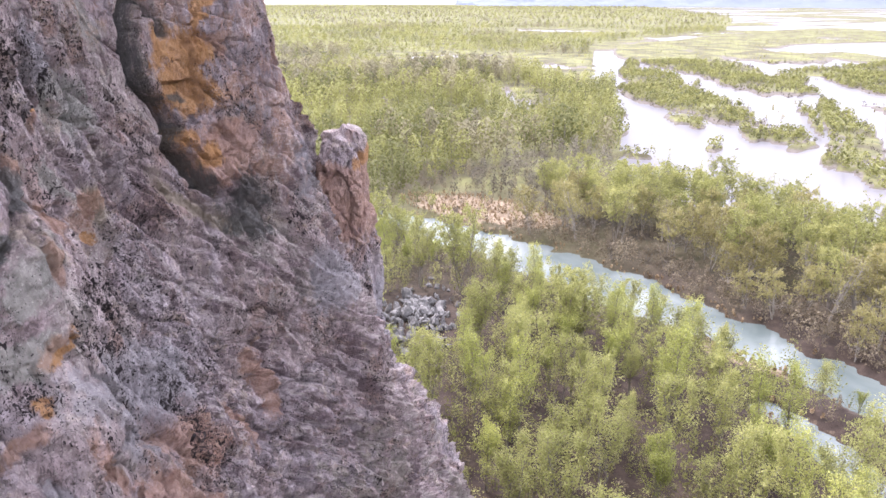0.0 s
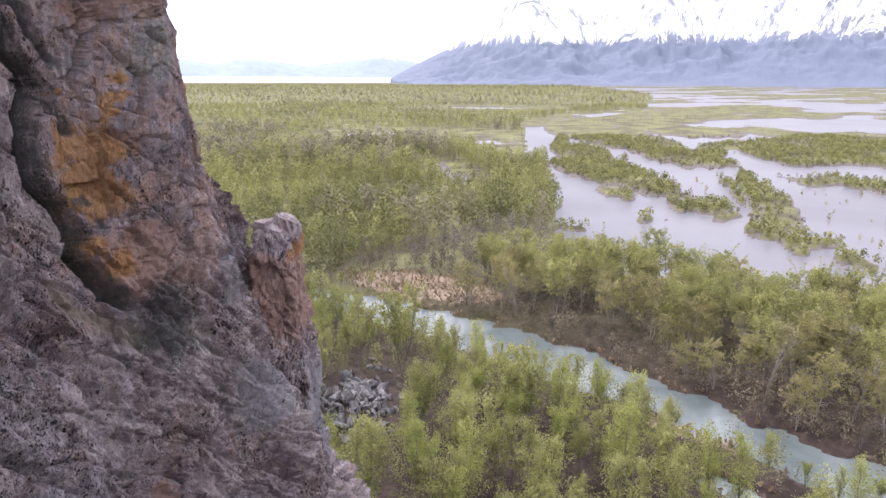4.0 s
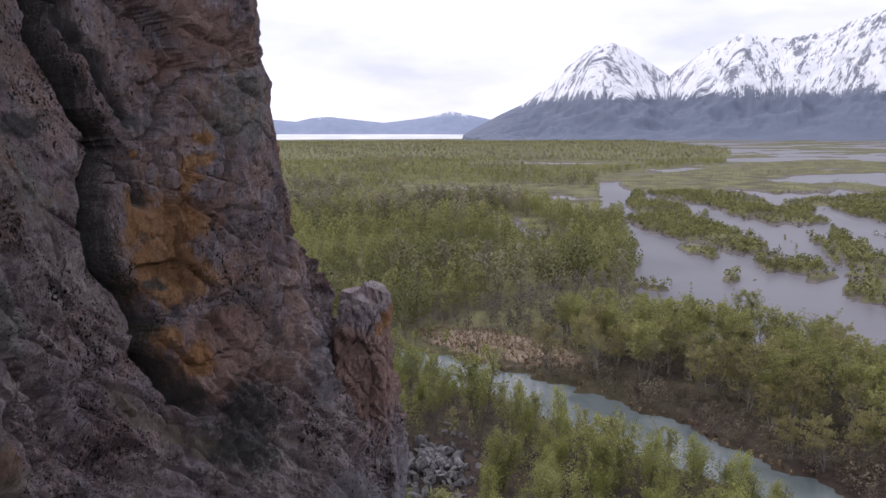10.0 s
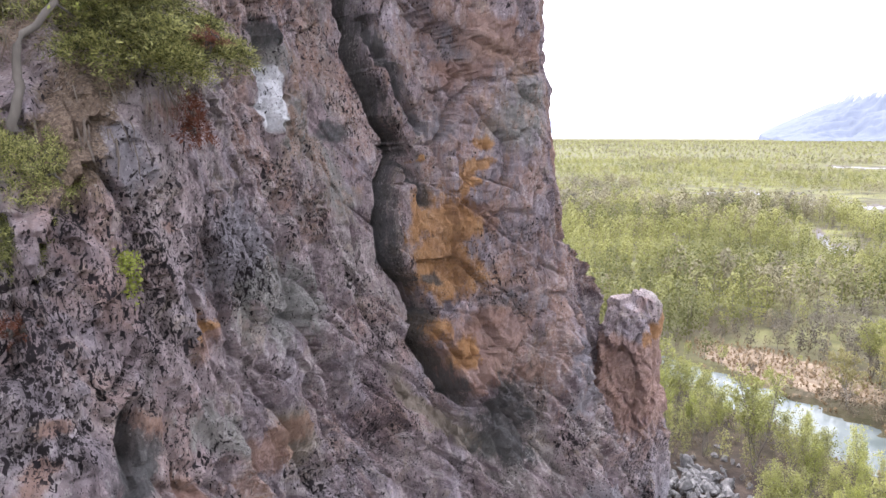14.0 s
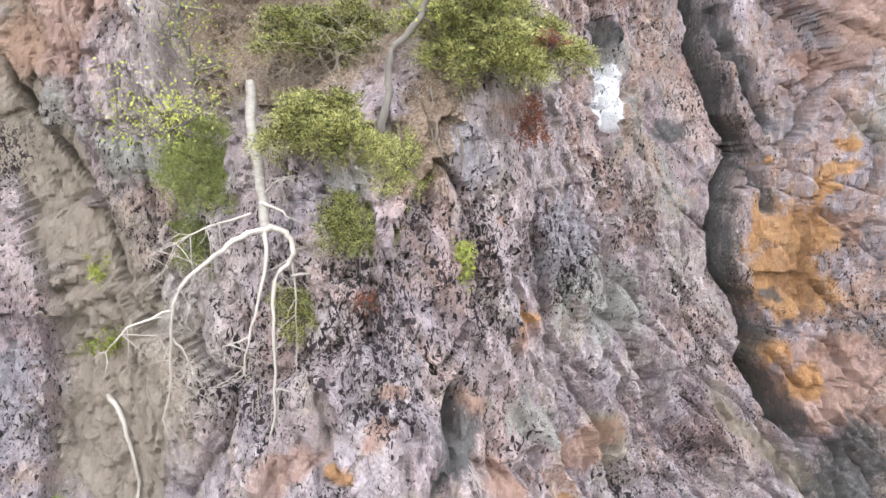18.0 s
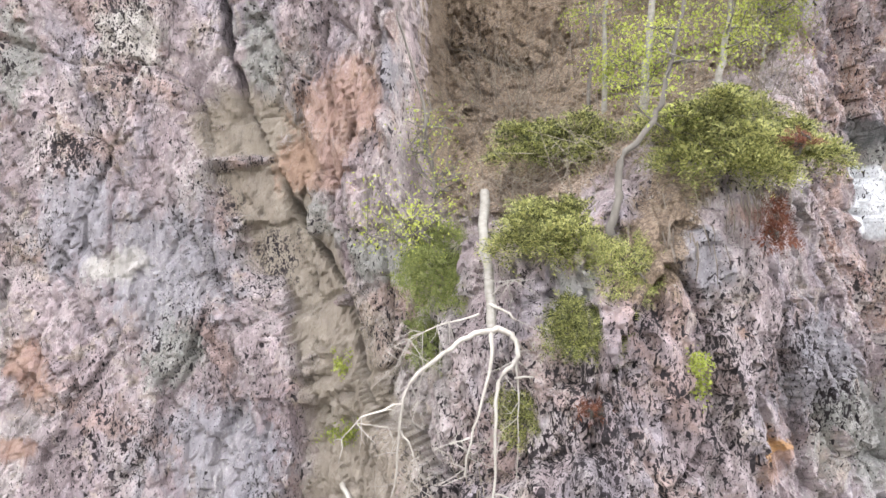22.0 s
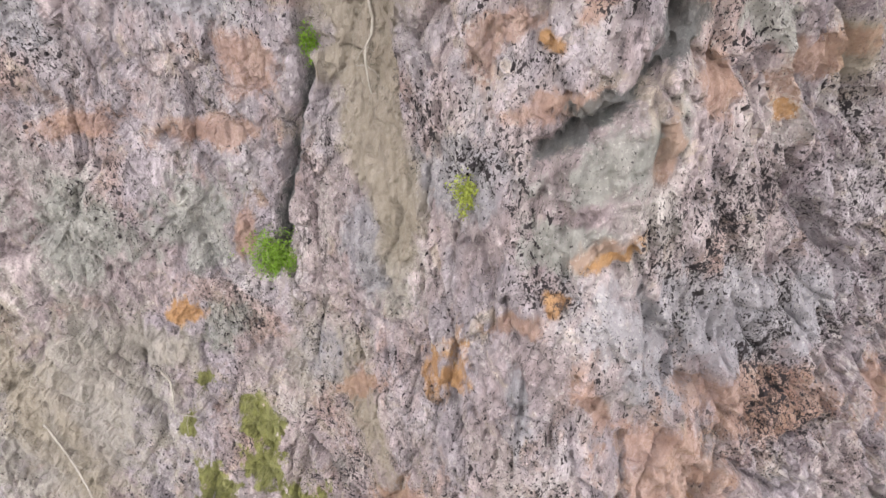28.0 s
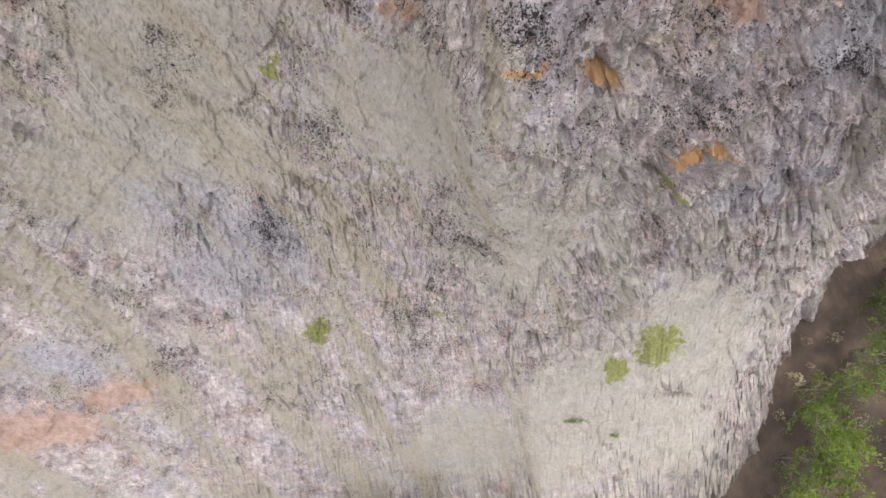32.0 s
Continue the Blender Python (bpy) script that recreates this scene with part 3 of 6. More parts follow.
stain("lichen", (121.91, 34.23, 0.85, 0.5, -12), (121.43, 33.5, 0.73, 0.29, -17), (123.27, 33.41, 0.93, 0.4, -13), (129.63, 29.68, 0.6, 0.24, 89))
stain("rust", (116.38, 36.68, 1.07, 0.62, -18), (115.9, 35.99, 0.79, 0.35, -11), (112.11, 33.44, 0.36, 0.32, -34), (112.11, 32.48, 0.3, 0.17, -9), (122.17, 33.14, 0.41, 0.18, -17), (121.55, 34.3, 0.17, 0.06, -3))
stain("sage", (114.79, 37.65, 0.73, 0.26, 90), (115.79, 35.3, 0.7, 0.29, -22), (117.15, 34.89, 0.71, 0.28, -8), (111.66, 37.5, 0.65, 0.27, -86), (113.94, 33.64, 0.41, 0.32, -83), (120.13, 34.7, 0.19, 0.17, 58))
stain("pale", (113.12, 34.78, 0.37, 0.31, 15), (113.09, 37.85, 0.49, 0.47, 87))
stain("dirt", (116.48, 33.15, 1.22, 0.93, 84), (115.67, 34.3, 0.72, 0.36, -35), (114.91, 35.24, 0.72, 0.13, -60))
stain("litter", (120.65, 34.98, 0.44, 0.28, 81), (119.81, 36.19, 0.58, 0.51, -41), (120.42, 36.81, 1.19, 0.64, -21), (119.6, 35.66, 0.37, 0.28, -2), (120.92, 35.55, 0.32, 0.22, 10))
stain("lichen", (120.01, 34.04, 0.19, 0.13, 12), (119.59, 33.42, 0.5, 0.3, 20), (120.25, 33.44, 0.34, 0.22, 81), (120.51, 34.44, 0.25, 0.15, 88), (114.51, 35.46, 0.37, 0.17, -79), (112.42, 37.68, 0.43, 0.29, 1), (112.37, 36.2, 0.4, 0.31, -8), (113.51, 33.78, 0.2, 0.19, 4), (112.79, 32.94, 0.44, 0.26, -1), (115.02, 34.71, 0.47, 0.26, -81), (119.12, 38.3, 0.63, 0.5, -71), (125.4, 37.68, 0.53, 0.32, 19))
stain("blue", (113.74, 34.65, 0.98, 0.84, -8), (112.61, 35.23, 0.7, 0.54, -80), (114.61, 32.55, 0.93, 0.63, 1), (117.46, 36.83, 0.57, 0.27, -77), (121.07, 34.83, 0.29, 0.26, -45))
stain("blue", (114.91, 32.21, 0.89, 0.71, 64), (114.0, 31.47, 0.84, 0.52, 4), (111.94, 31.09, 0.33, 0.31, 39), (116.67, 29.02, 0.84, 0.44, 72), (118.36, 30.58, 1.3, 0.25, 28))
stain("sage", (120.45, 31.45, 0.65, 0.24, 21), (120.01, 30.71, 0.44, 0.27, 15), (113.72, 28.6, 0.84, 0.41, 24), (112.34, 28.4, 0.97, 0.59, -23), (122.12, 32.35, 0.67, 0.29, -26))
stain("rust", (114.15, 29.67, 0.76, 0.28, 2), (112.45, 29.85, 0.67, 0.22, 11), (114.74, 30.57, 0.48, 0.34, 16), (119.3, 32.35, 0.47, 0.13, 17), (119.05, 32.03, 0.31, 0.22, 70), (119.92, 31.83, 0.58, 0.1, 23), (121.47, 31.79, 0.31, 0.23, -32), (120.2, 32.66, 0.11, 0.1, -14), (121.13, 32.78, 0.17, 0.12, -34), (120.42, 30.72, 0.31, 0.15, 20), (120.35, 33.1, 0.11, 0.08, -10), (120.88, 31.54, 0.24, 0.1, -83))
stain("gold", (119.81, 32.33, 0.17, 0.1, 35), (122.63, 31.27, 0.16, 0.08, -35), (113.55, 27.06, 0.29, 0.2, -1), (122.18, 33.22, 0.42, 0.09, -19))
stain("slate_shade", (120.96, 32.4, 0.4, 0.16, 27), (120.4, 31.96, 0.32, 0.09, 21))
stain("dirt", (116.86, 32.12, 1.48, 0.9, 37), (116.45, 30.91, 0.77, 0.33, 24), (117.42, 29.7, 0.89, 0.46, 75))
stain("lichen", (119.64, 33.4, 0.33, 0.28, 42), (120.01, 33.6, 0.28, 0.28, 27), (120.22, 32.87, 0.29, 0.27, -26), (118.79, 32.75, 0.35, 0.18, 18), (119.7, 32.07, 0.32, 0.07, 21), (118.55, 31.12, 0.55, 0.23, 33), (124.64, 29.93, 1.02, 0.57, -46), (121.18, 30.48, 0.61, 0.26, -48), (119.83, 30.27, 0.34, 0.29, 37), (119.57, 30.78, 0.28, 0.18, 34), (112.49, 31.99, 0.51, 0.42, 13), (113.12, 32.39, 0.59, 0.43, 9))
stain("lichen", (123.47, 27.82, 1.94, 0.59, -59), (122.43, 29.68, 1.14, 0.34, -30), (124.62, 29.48, 1.06, 0.36, -50), (119.95, 30.35, 0.23, 0.21, -35), (120.57, 27.77, 0.52, 0.25, -20), (116.07, 24.72, 0.86, 0.19, 50), (119.19, 27.52, 0.61, 0.2, 44), (121.45, 26.03, 1.11, 0.35, -60), (119.92, 26.01, 0.93, 0.53, 38), (110.22, 22.27, 0.47, 0.37, 33), (111.44, 20.47, 0.64, 0.51, 43), (115.6, 22.1, 0.48, 0.13, 34), (123.91, 24.42, 1.24, 0.23, -54), (118.86, 30.92, 0.62, 0.19, 29), (119.65, 30.88, 0.29, 0.23, 39))
stain("blue", (115.8, 26.67, 1.05, 0.37, 38), (116.79, 28.61, 0.56, 0.27, 68), (118.98, 30.83, 0.46, 0.27, 43), (122.23, 26.13, 1.01, 0.28, -42), (118.93, 26.62, 0.7, 0.17, 43), (121.57, 28.92, 0.91, 0.33, -41), (119.65, 28.87, 0.41, 0.12, -89))
stain("sage", (113.89, 28.02, 0.41, 0.36, 54), (112.02, 28.19, 0.67, 0.59, -15), (114.07, 26.74, 0.48, 0.32, 62), (120.35, 30.82, 0.29, 0.24, -16))
stain("rust", (121.83, 27.6, 1.4, 0.44, -43), (120.57, 29.0, 0.61, 0.16, -54), (117.0, 24.94, 1.2, 0.28, 50), (117.23, 23.51, 1.09, 0.16, 51), (114.48, 28.35, 0.51, 0.21, 77), (119.57, 29.78, 0.33, 0.13, 41), (116.42, 26.59, 0.8, 0.16, 41), (124.62, 23.2, 1.3, 0.23, -49), (126.38, 25.91, 0.83, 0.27, -67))
stain("gold", (118.45, 28.46, 0.76, 0.28, 53), (122.31, 26.51, 1.08, 0.13, -31), (119.44, 26.82, 0.6, 0.12, 44), (113.63, 26.98, 0.23, 0.14, -2), (120.56, 30.62, 0.24, 0.11, 28), (119.97, 30.1, 0.15, 0.1, 8))
stain("moss", (113.55, 25.69, 0.15, 0.13, 52), (113.25, 24.97, 0.28, 0.1, 78), (113.54, 23.75, 0.5, 0.27, -85), (114.23, 24.18, 0.47, 0.29, -79), (114.85, 23.31, 0.72, 0.37, 47), (114.28, 24.9, 0.48, 0.31, -74))
stain("dust", (111.48, 25.15, 2.03, 1.42, 66), (112.77, 26.48, 1.29, 0.45, -2), (117.29, 29.08, 0.97, 0.45, 73), (111.77, 21.2, 3.09, 1.12, -7))
stain("dust", (117.72, 19.45, 5.0, 2.21, 39), (119.77, 16.3, 5.0, 3.09, 61), (111.05, 20.18, 3.1, 2.41, 38), (107.05, 16.7, 2.91, 2.68, 57))
stain("lichen", (111.0, 19.46, 1.16, 0.84, 42), (113.75, 17.89, 0.95, 0.65, -84), (110.68, 13.17, 1.1, 0.6, -17), (117.68, 15.11, 3.48, 0.99, 58), (120.34, 25.87, 0.64, 0.59, -66), (121.52, 25.76, 1.31, 0.31, -64), (124.23, 26.91, 1.6, 0.45, -49), (124.62, 19.13, 1.08, 0.63, -76), (126.93, 20.38, 0.77, 0.63, 34))
stain("gold", (120.43, 25.02, 0.33, 0.13, 4), (122.26, 23.54, 0.62, 0.08, -36), (125.45, 17.7, 0.65, 0.23, 15))
stain("blue", (122.6, 25.91, 0.97, 0.21, -38), (127.96, 15.98, 1.34, 0.82, 51), (127.32, 21.04, 0.79, 0.54, 76), (108.55, 14.91, 1.5, 1.38, -25))
stain("moss", (113.42, 19.69, 0.31, 0.2, 63), (124.79, 16.66, 0.55, 0.08, -82))
stain("dust", (122.17, 6.38, 5.0, 3.48, 21), (127.28, 9.07, 3.99, 2.38, -58), (115.29, 4.0, 5.0, 1.74, 21), (125.59, 5.33, 4.09, 2.55, -33), (116.59, 20.43, 5.0, 1.39, 43), (109.84, 17.56, 3.53, 3.04, -21))
stain("lichen", (118.25, 15.24, 3.96, 1.35, 56), (114.41, 9.43, 2.16, 1.22, 50), (111.35, 19.81, 1.22, 0.75, 45), (110.92, 13.37, 1.04, 0.76, 6), (105.93, 12.29, 0.8, 0.59, 14), (124.97, 19.95, 1.93, 0.69, -52), (120.57, 25.33, 1.4, 0.73, -26), (109.24, 6.25, 1.2, 1.0, -29), (105.3, 9.01, 0.89, 0.57, -13))
stain("blue", (109.59, 12.49, 2.19, 1.97, 7), (126.68, 15.82, 0.95, 0.78, -30), (101.98, 10.27, 2.12, 0.91, -24), (127.23, 20.57, 0.91, 0.5, -42))
stain("rust", (99.32, 8.07, 2.1, 1.07, -20), (102.62, 8.47, 1.6, 0.54, 3))
stain("gold", (120.44, 24.96, 0.37, 0.13, -2))
stain("moss", (125.67, 9.2, 0.9, 0.67, -33), (123.95, 8.69, 0.57, 0.44, -37), (110.39, 8.68, 0.55, 0.34, 71))
stain("rust", (123.42, 27.53, 2.26, 0.42, -36), (127.3, 26.21, 1.04, 0.18, 84), (123.34, 31.53, 1.1, 0.27, -8), (128.22, 31.31, 0.85, 0.68, 31))
stain("blue", (122.62, 29.05, 2.53, 0.53, -25), (130.18, 28.18, 1.03, 0.61, 35))
stain("slate_shade", (128.72, 30.33, 0.72, 0.46, 58))
stain("lichen", (129.13, 28.9, 0.6, 0.3, 21), (125.42, 27.75, 1.66, 0.55, -19), (122.98, 30.26, 2.27, 0.33, -20))

# cracks and chutes: run along the face and height
CRACK = [(127.2, 39.5), (127.24, 37.2), (127.32, 36.4), (127.45, 35.75), (127.45, 35.15), (127.6, 34.6), (127.35, 33.9), (127.45, 33.25), (127.6, 32.65), (127.6, 32.05), (127.75, 31.5), (127.8, 30.85), (128.0, 30.45)]
LEFT_CRACK = [(114.1, 39.4), (114.23, 38.36), (114.43, 37.4), (114.64, 36.8), (114.98, 36.2), (115.32, 35.6), (115.93, 34.76), (116.4, 34.28), (116.6, 33.8)]
LOW_CRACK = [(115.72, 30.68), (115.32, 29.6), (115.04, 28.64), (114.84, 27.8)]
GULLY = [(114.71, 36.56), (115.25, 35.24), (115.99, 34.16), (116.33, 33.08), (116.47, 32.24)]
GULLY2 = [(116.26, 32.0), (116.74, 31.52), (116.74, 30.8), (116.87, 30.08)]
WEDGE = [(120.87, 32.84), (120.81, 32.36), (120.47, 32.0), (119.72, 31.4)]
RIGHT_CRACK = [(123.04, 30.68), (123.92, 29.72), (124.94, 28.52)]
SIDE_CRACK = [(127.5, 36.9), (127.7, 36.05), (127.85, 35.4), (128.1, 35.1)]
NOTCH = [(127.6, 32.65), (127.7, 32.3), (127.85, 32.05)]
BLOCK_EDGE = [(127.6, 35.05), (127.9, 34.4), (127.98, 33.95)]
CHUTE_EDGE = [(115.2, 34.6), (115.4, 34.2), (115.6, 33.65), (115.75, 33.1), (115.7, 32.5), (115.62, 31.8), (115.68, 31.2), (115.55, 30.45)]
RAMP = [(125.21, 31.76), (126.97, 29.6), (127.04, 26.0), (126.84, 23.72)]


def soft_line(a, b, steps):
    """From a to b with the steps given at some places between."""
    out = [a]
    while out[-1] < b:
        out.append(out[-1] + np.interp(out[-1], *steps))
    return np.array(out)


def mesh_of(name, verts, faces, material, smooth=False):
    """A mesh from arrays: faces of one size."""
    me = bpy.data.meshes.new(name)
    verts, faces = np.asarray(verts, np.float32), np.asarray(faces, np.int32)
    k = faces.shape[1]
    me.vertices.add(len(verts))
    me.vertices.foreach_set("co", verts.ravel())
    me.loops.add(faces.size)
    me.loops.foreach_set("vertex_index", faces.ravel())
    me.polygons.add(len(faces))
    me.polygons.foreach_set("loop_start", np.arange(0, faces.size, k, dtype=np.int32))
    me.update(calc_edges=True)
    me.polygons.foreach_set("use_smooth", np.full(len(faces), smooth))
    me.materials.append(material)
    return me


def grid_faces(rows, cols):
    a = (np.arange(rows - 1)[:, None] * cols + np.arange(cols - 1)[None, :]).ravel()
    return np.stack([a, a + 1, a + cols + 1, a + cols], -1)


def channel(me, name, values):
    at = me.attributes.new(name, "FLOAT", "POINT")
    at.data.foreach_set("value", np.asarray(values, np.float32))


def spread_of(spots, s, z, ws, wz):
    """How far a stain covers each place of the face."""
    v = np.zeros(len(s))
    for a, b, rs, rz, turn in spots:
        near = (np.abs(s - a) < 2.2 * max(rs, rz) + 0.6) & (np.abs(z - b) < 2.2 * max(rs, rz) + 0.6)
        ca, sa = math.cos(radians(turn)), math.sin(radians(turn))
        du, dv = ws[near] - a, wz[near] - b
        v[near] = np.maximum(v[near], 1.2 * np.exp(-0.85 * (((du * ca + dv * sa) / rs) ** 2 + ((dv * ca - du * sa) / rz) ** 2)))
    return v


def face_points(s, z):
    """Points of the finished face, with the stain values."""
    c, o, lean, over = base_face(s, z)
    p = np.concatenate([c + o * lean[:, None], (z - 2.2 * over)[:, None]], 1)
    n2 = outward(s, 2.0) * 0.6 + o * 0.4
    slope = np.interp(z, [0, 12, 20, 30, 34], [0.75, 0.6, 0.45, 0.25, 0.0])
    n = np.concatenate([n2, slope[:, None]], 1)
    n /= np.linalg.norm(n, axis=1, keepdims=True)
    q = np.stack([s * 0.5, z, z * 0 + 3.7], -1)
    ws, wz = s + 0.12 * fbm(q * 1.6, 4, 800, 0.65), z + 0.12 * fbm(q * 1.6, 4, 820, 0.65)
    rs_, rz_ = ws, wz
    ws, wz = s + 0.16 * fbm(q * 1.3, 2, 800), z + 0.16 * fbm(q * 1.3, 2, 820)
    gully = np.minimum(to_line(ws, wz, GULLY)[0], to_line(ws, wz, GULLY2)[0])
    dusty = np.exp(-(gully / 0.75) ** 4) * step(fbm(q * 1.7, 4, 840, 0.7), -1.3, -0.4)
    calm = 1 - 0.4 * dusty
    calm = calm * (0.55 + 0.45 * step(z, 9, 17))
    calm = calm * (1 - 0.1 * step(s, S_CRACK + 0.9, S_CRACK + 1.6) * (1 - step(s, S_CORNER - 1, S_CORNER)) * step(z, 30.8, 31.6))
    calm = calm * (1 - 0.25 * step(-s, -115.5, -113.5) * step(z, 29, 31))
    calm = calm * (1 + 0.6 * step(s, S_CORNER + 2, S_CORNER + 4))
    calm = calm * (1 - 0.6 * step(s, 125.8, 126.8) * (1 - step(s, 127.9, 128.3)) * step(z, 30.8, 31.8))
    stains = {name: spread_of(spots, s, z, rs_, rz_) for name, spots in PATCHES.items()}
    # dust lies smooth; below the wall the bare rock between is all the rougher
    settled = step(stains["dust"] + 0.25 * fbm(q * 1.5, 3, 735), 0.3, 0.9)
    calm = calm * np.where(z < 24, 1.45 - 1.0 * settled, 1)
    low = step(-z, -30, -27) * step(s, 120, 123)
    calm = calm * (1 - 0.5 * step(s, S_CORNER - 0.6, S_CORNER + 0.2) * (1 - step(s, S_CORNER + 1.6, S_CORNER + 3)) * step(z, 31, 32.5))
    d = relief(p) * calm * (1 + 0.45 * low)
    on_block = step(s, S_CRACK + 0.7, S_CRACK + 1.1) * (1 - step(s, S_CORNER - 0.6, S_CORNER + 0.2)) * step(z, 30.6, 31.4)
    # slanting ribs of the foliation, running down towards the valley
    w_ = fbm(q * 1.1, 3, 730)
    across, along = s * 0.80 + z * 0.60, s * 0.60 - z * 0.80
    rib = 1 - np.abs(fbm(np.stack([across * 1.15, along * 0.2, 0.1 * s], -1), 4, 640, 0.6))
    d += 0.27 * (1 - 0.3 * low) * (rib - 0.7) * calm * step(s, S_RIB - 1, S_RIB + 2) * (1 - 0.6 * step(s, S_CORNER, S_CORNER + 3)) * (1 - 0.7 * step(z, 33.5, 35)) * (1 - on_block) * (1 + 0.45 * step(-z, -28, -23) * step(z, 11, 15) * step(s, 122, 126))
    flat_rib = 1 - np.abs(fbm(np.stack([across * 2.6, along * 0.5, 0.1 * s], -1), 3, 660, 0.6))
    d += 0.10 * (1 - 0.7 * low) * (flat_rib - 0.7) * calm * (1 - on_block)
    # plates that split off along the foliation, each a little proud of the next
    plate, gap = facets(np.stack([across * 1.5 + 0.15 * w_, along * 0.42, 0 * s + 0.5], -1), 740)
    d += (0.24 * plate - 0.13 * np.exp(-(gap / 0.05) ** 2)) * step(s, S_RIB + 0.5, S_RIB + 3) * (1 - on_block) * (1 - settled) * (1 - 0.75 * step(z, 33, 35)) * (1 - step(s, S_CORNER + 8, S_CORNER + 12))
    # ledges on the rock below the wall
    shelf, lip = facets(np.stack([0.32 * s + 0.25 * w_, 0.85 * z + 0.2 * s, 0 * s + 0.5], -1), 760)
    d += (0.85 * shelf - 0.2 * np.exp(-(lip / 0.06) ** 2)) * step(s, 117.5, 120) * step(z, 7, 11) * (1 - step(z, 21, 25)) * (1 - settled)
    slab, cut = facets(np.stack([s * 1.1 + 0.5 * z, z * 0.8 - 0.3 * s, 0 * s + 0.5], -1), 720)
    d += on_block * (0.42 * slab - 0.10 * np.exp(-(cut / 0.03) ** 2))
    d = d - 0.24 * dusty * step(z, 29.5, 31)
    # the deep cleft, with the block beside it standing out over its edge
    dist, side = to_line(ws, wz, CRACK)
    block = step(s, S_CRACK + 0.6, S_CRACK + 1.0) * step(z, 29.8, 31.0)
    d += 0.30 * block * step(S_CORNER - s, -0.5, 0.8) * np.where(side < 0, 1, 0) * step(dist, 0.0, 0.08)
    torn, _ = facets(np.stack([s * 2.6, z * 1.5, 0 * s + 0.5], -1), 875)
    d -= (1.5 + 0.4 * vnoise(q * 1.1, 870)) * np.exp(-((dist + 0.05 * torn) / (0.09 + 0.05 * vnoise(q * 0.9, 880))) ** 4) * step(z, 30.2, 31.5)
    for line, wide, deep in ((LOW_CRACK, 0.08, 0.3), (WEDGE, 0.09, 0.26), (RIGHT_CRACK, 0.16, 0.5), (SIDE_CRACK, 0.07, 0.4), (NOTCH, 0.07, 0.4), (BLOCK_EDGE, 0.08, 0.45), (RAMP, 0.3, 0.3)):
        d -= deep * np.exp(-(to_line(s + 0.4 * (ws - s) + 0.05 * fbm(q * 4, 2, 893), z + 0.4 * (wz - z), line)[0] / wide) ** 2)
    # the left wall stands over the dirt chute with a clean edge
    dc, sc = to_line(s + 0.2 * (ws - s), z, CHUTE_EDGE)
    d += 0.26 * np.where(sc > 0, 1, 0) * np.exp(-(dc / 0.8) ** 2) * step(z, 30.2, 31) * (1 - step(z, 34.2, 34.8))
    dl, sl = to_line(s + 0.35 * (ws - s) + 0.05 * fbm(q * 5, 2, 890), z, LEFT_CRACK)
    d -= 0.6 * np.exp(-(dl / 0.05) ** 2) * step(vnoise(q * 0.8, 895), -0.95, -0.5)
    d -= 0.13 * np.where(sl > 0, 1, 0) * np.exp(-(dl / 0.9) ** 2)
    keep = np.where((side < 0) | (dist > 1.2) | (z < 30.3), 1.0, 0.0)
    stains["gold"], stains["rust"] = stains["gold"] * keep, stains["rust"] * keep
    stains["rust"] = np.maximum(stains["rust"], np.maximum(0.52 * step(s, 127.6, 128.6) * step(z, 29, 31), 0.44 * step(s, 122, 124.5) * step(z, 32.5, 34.5)))
    stains["dirt"] = np.maximum(stains["dirt"], dusty * 1.0)
    stains["dirt"] = np.maximum(stains["dirt"], 0.85 * step(-lean, 0.9, 2.0) * step(s, S_GULLY + 2.1, S_GULLY + 3.2) * (1 - step(s, S_RIB + 2.2, S_RIB + 3.4)) * step(z, 34.5, 35.5))
    stains["dirt"] = stains["dirt"] * np.where((sc > 0) & (dc < 1.5) & (z > 30.2) & (z < 34.6), 0.25, 1.0)
    smear = fbm(np.stack([s * 0.9 + 0.2 * z, z * 0.16, 0.1 * s], -1), 5, 860, 0.6)
    stains["dirt"] = np.maximum(stains["dirt"], (0.36 + 0.45 * smear) * step(-z, -31, -25) * (1 - step(s, 119.5 + 0.12 * (25 - z), 122.5 + 0.12 * (25 - z))))
    stains["dust"] = np.maximum(stains["dust"], (0.42 + 0.4 * smear) * step(-z, -27, -21))
    stains["litter"] = np.maximum(stains["litter"], 1.1 * step(-lean, 0.6, 1.6) * step(s, S_GULLY + 2.1, S_GULLY + 3.2) * (1 - step(s, S_RIB + 2.4, S_RIB + 3.6)) * step(z, 34.5, 35.2))
    # shade inside the cracks and the cleft, painted on as near-black colour
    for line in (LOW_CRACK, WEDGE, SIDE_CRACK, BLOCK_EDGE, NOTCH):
        stains["slate_shade"] = np.maximum(stains["slate_shade"], 1.0 * np.exp(-(to_line(s, z, line)[0] / 0.10) ** 2))
    stains["slate_shade"] = np.maximum(stains["slate_shade"], 1.3 * np.exp(-((dist + 0.06 * torn) / 0.14) ** 2) * step(z, 30, 31))
    stains["across"], stains["along"] = across, along
    stains["banded"] = step(s, S_RIB + 1.2, S_RIB + 3.5) * (1 - 0.8 * on_block) * (1 - 0.25 * step(z, 33, 36)) * (1 - settled) * step(z, 19, 25)
    return p + n * d[:, None], stains


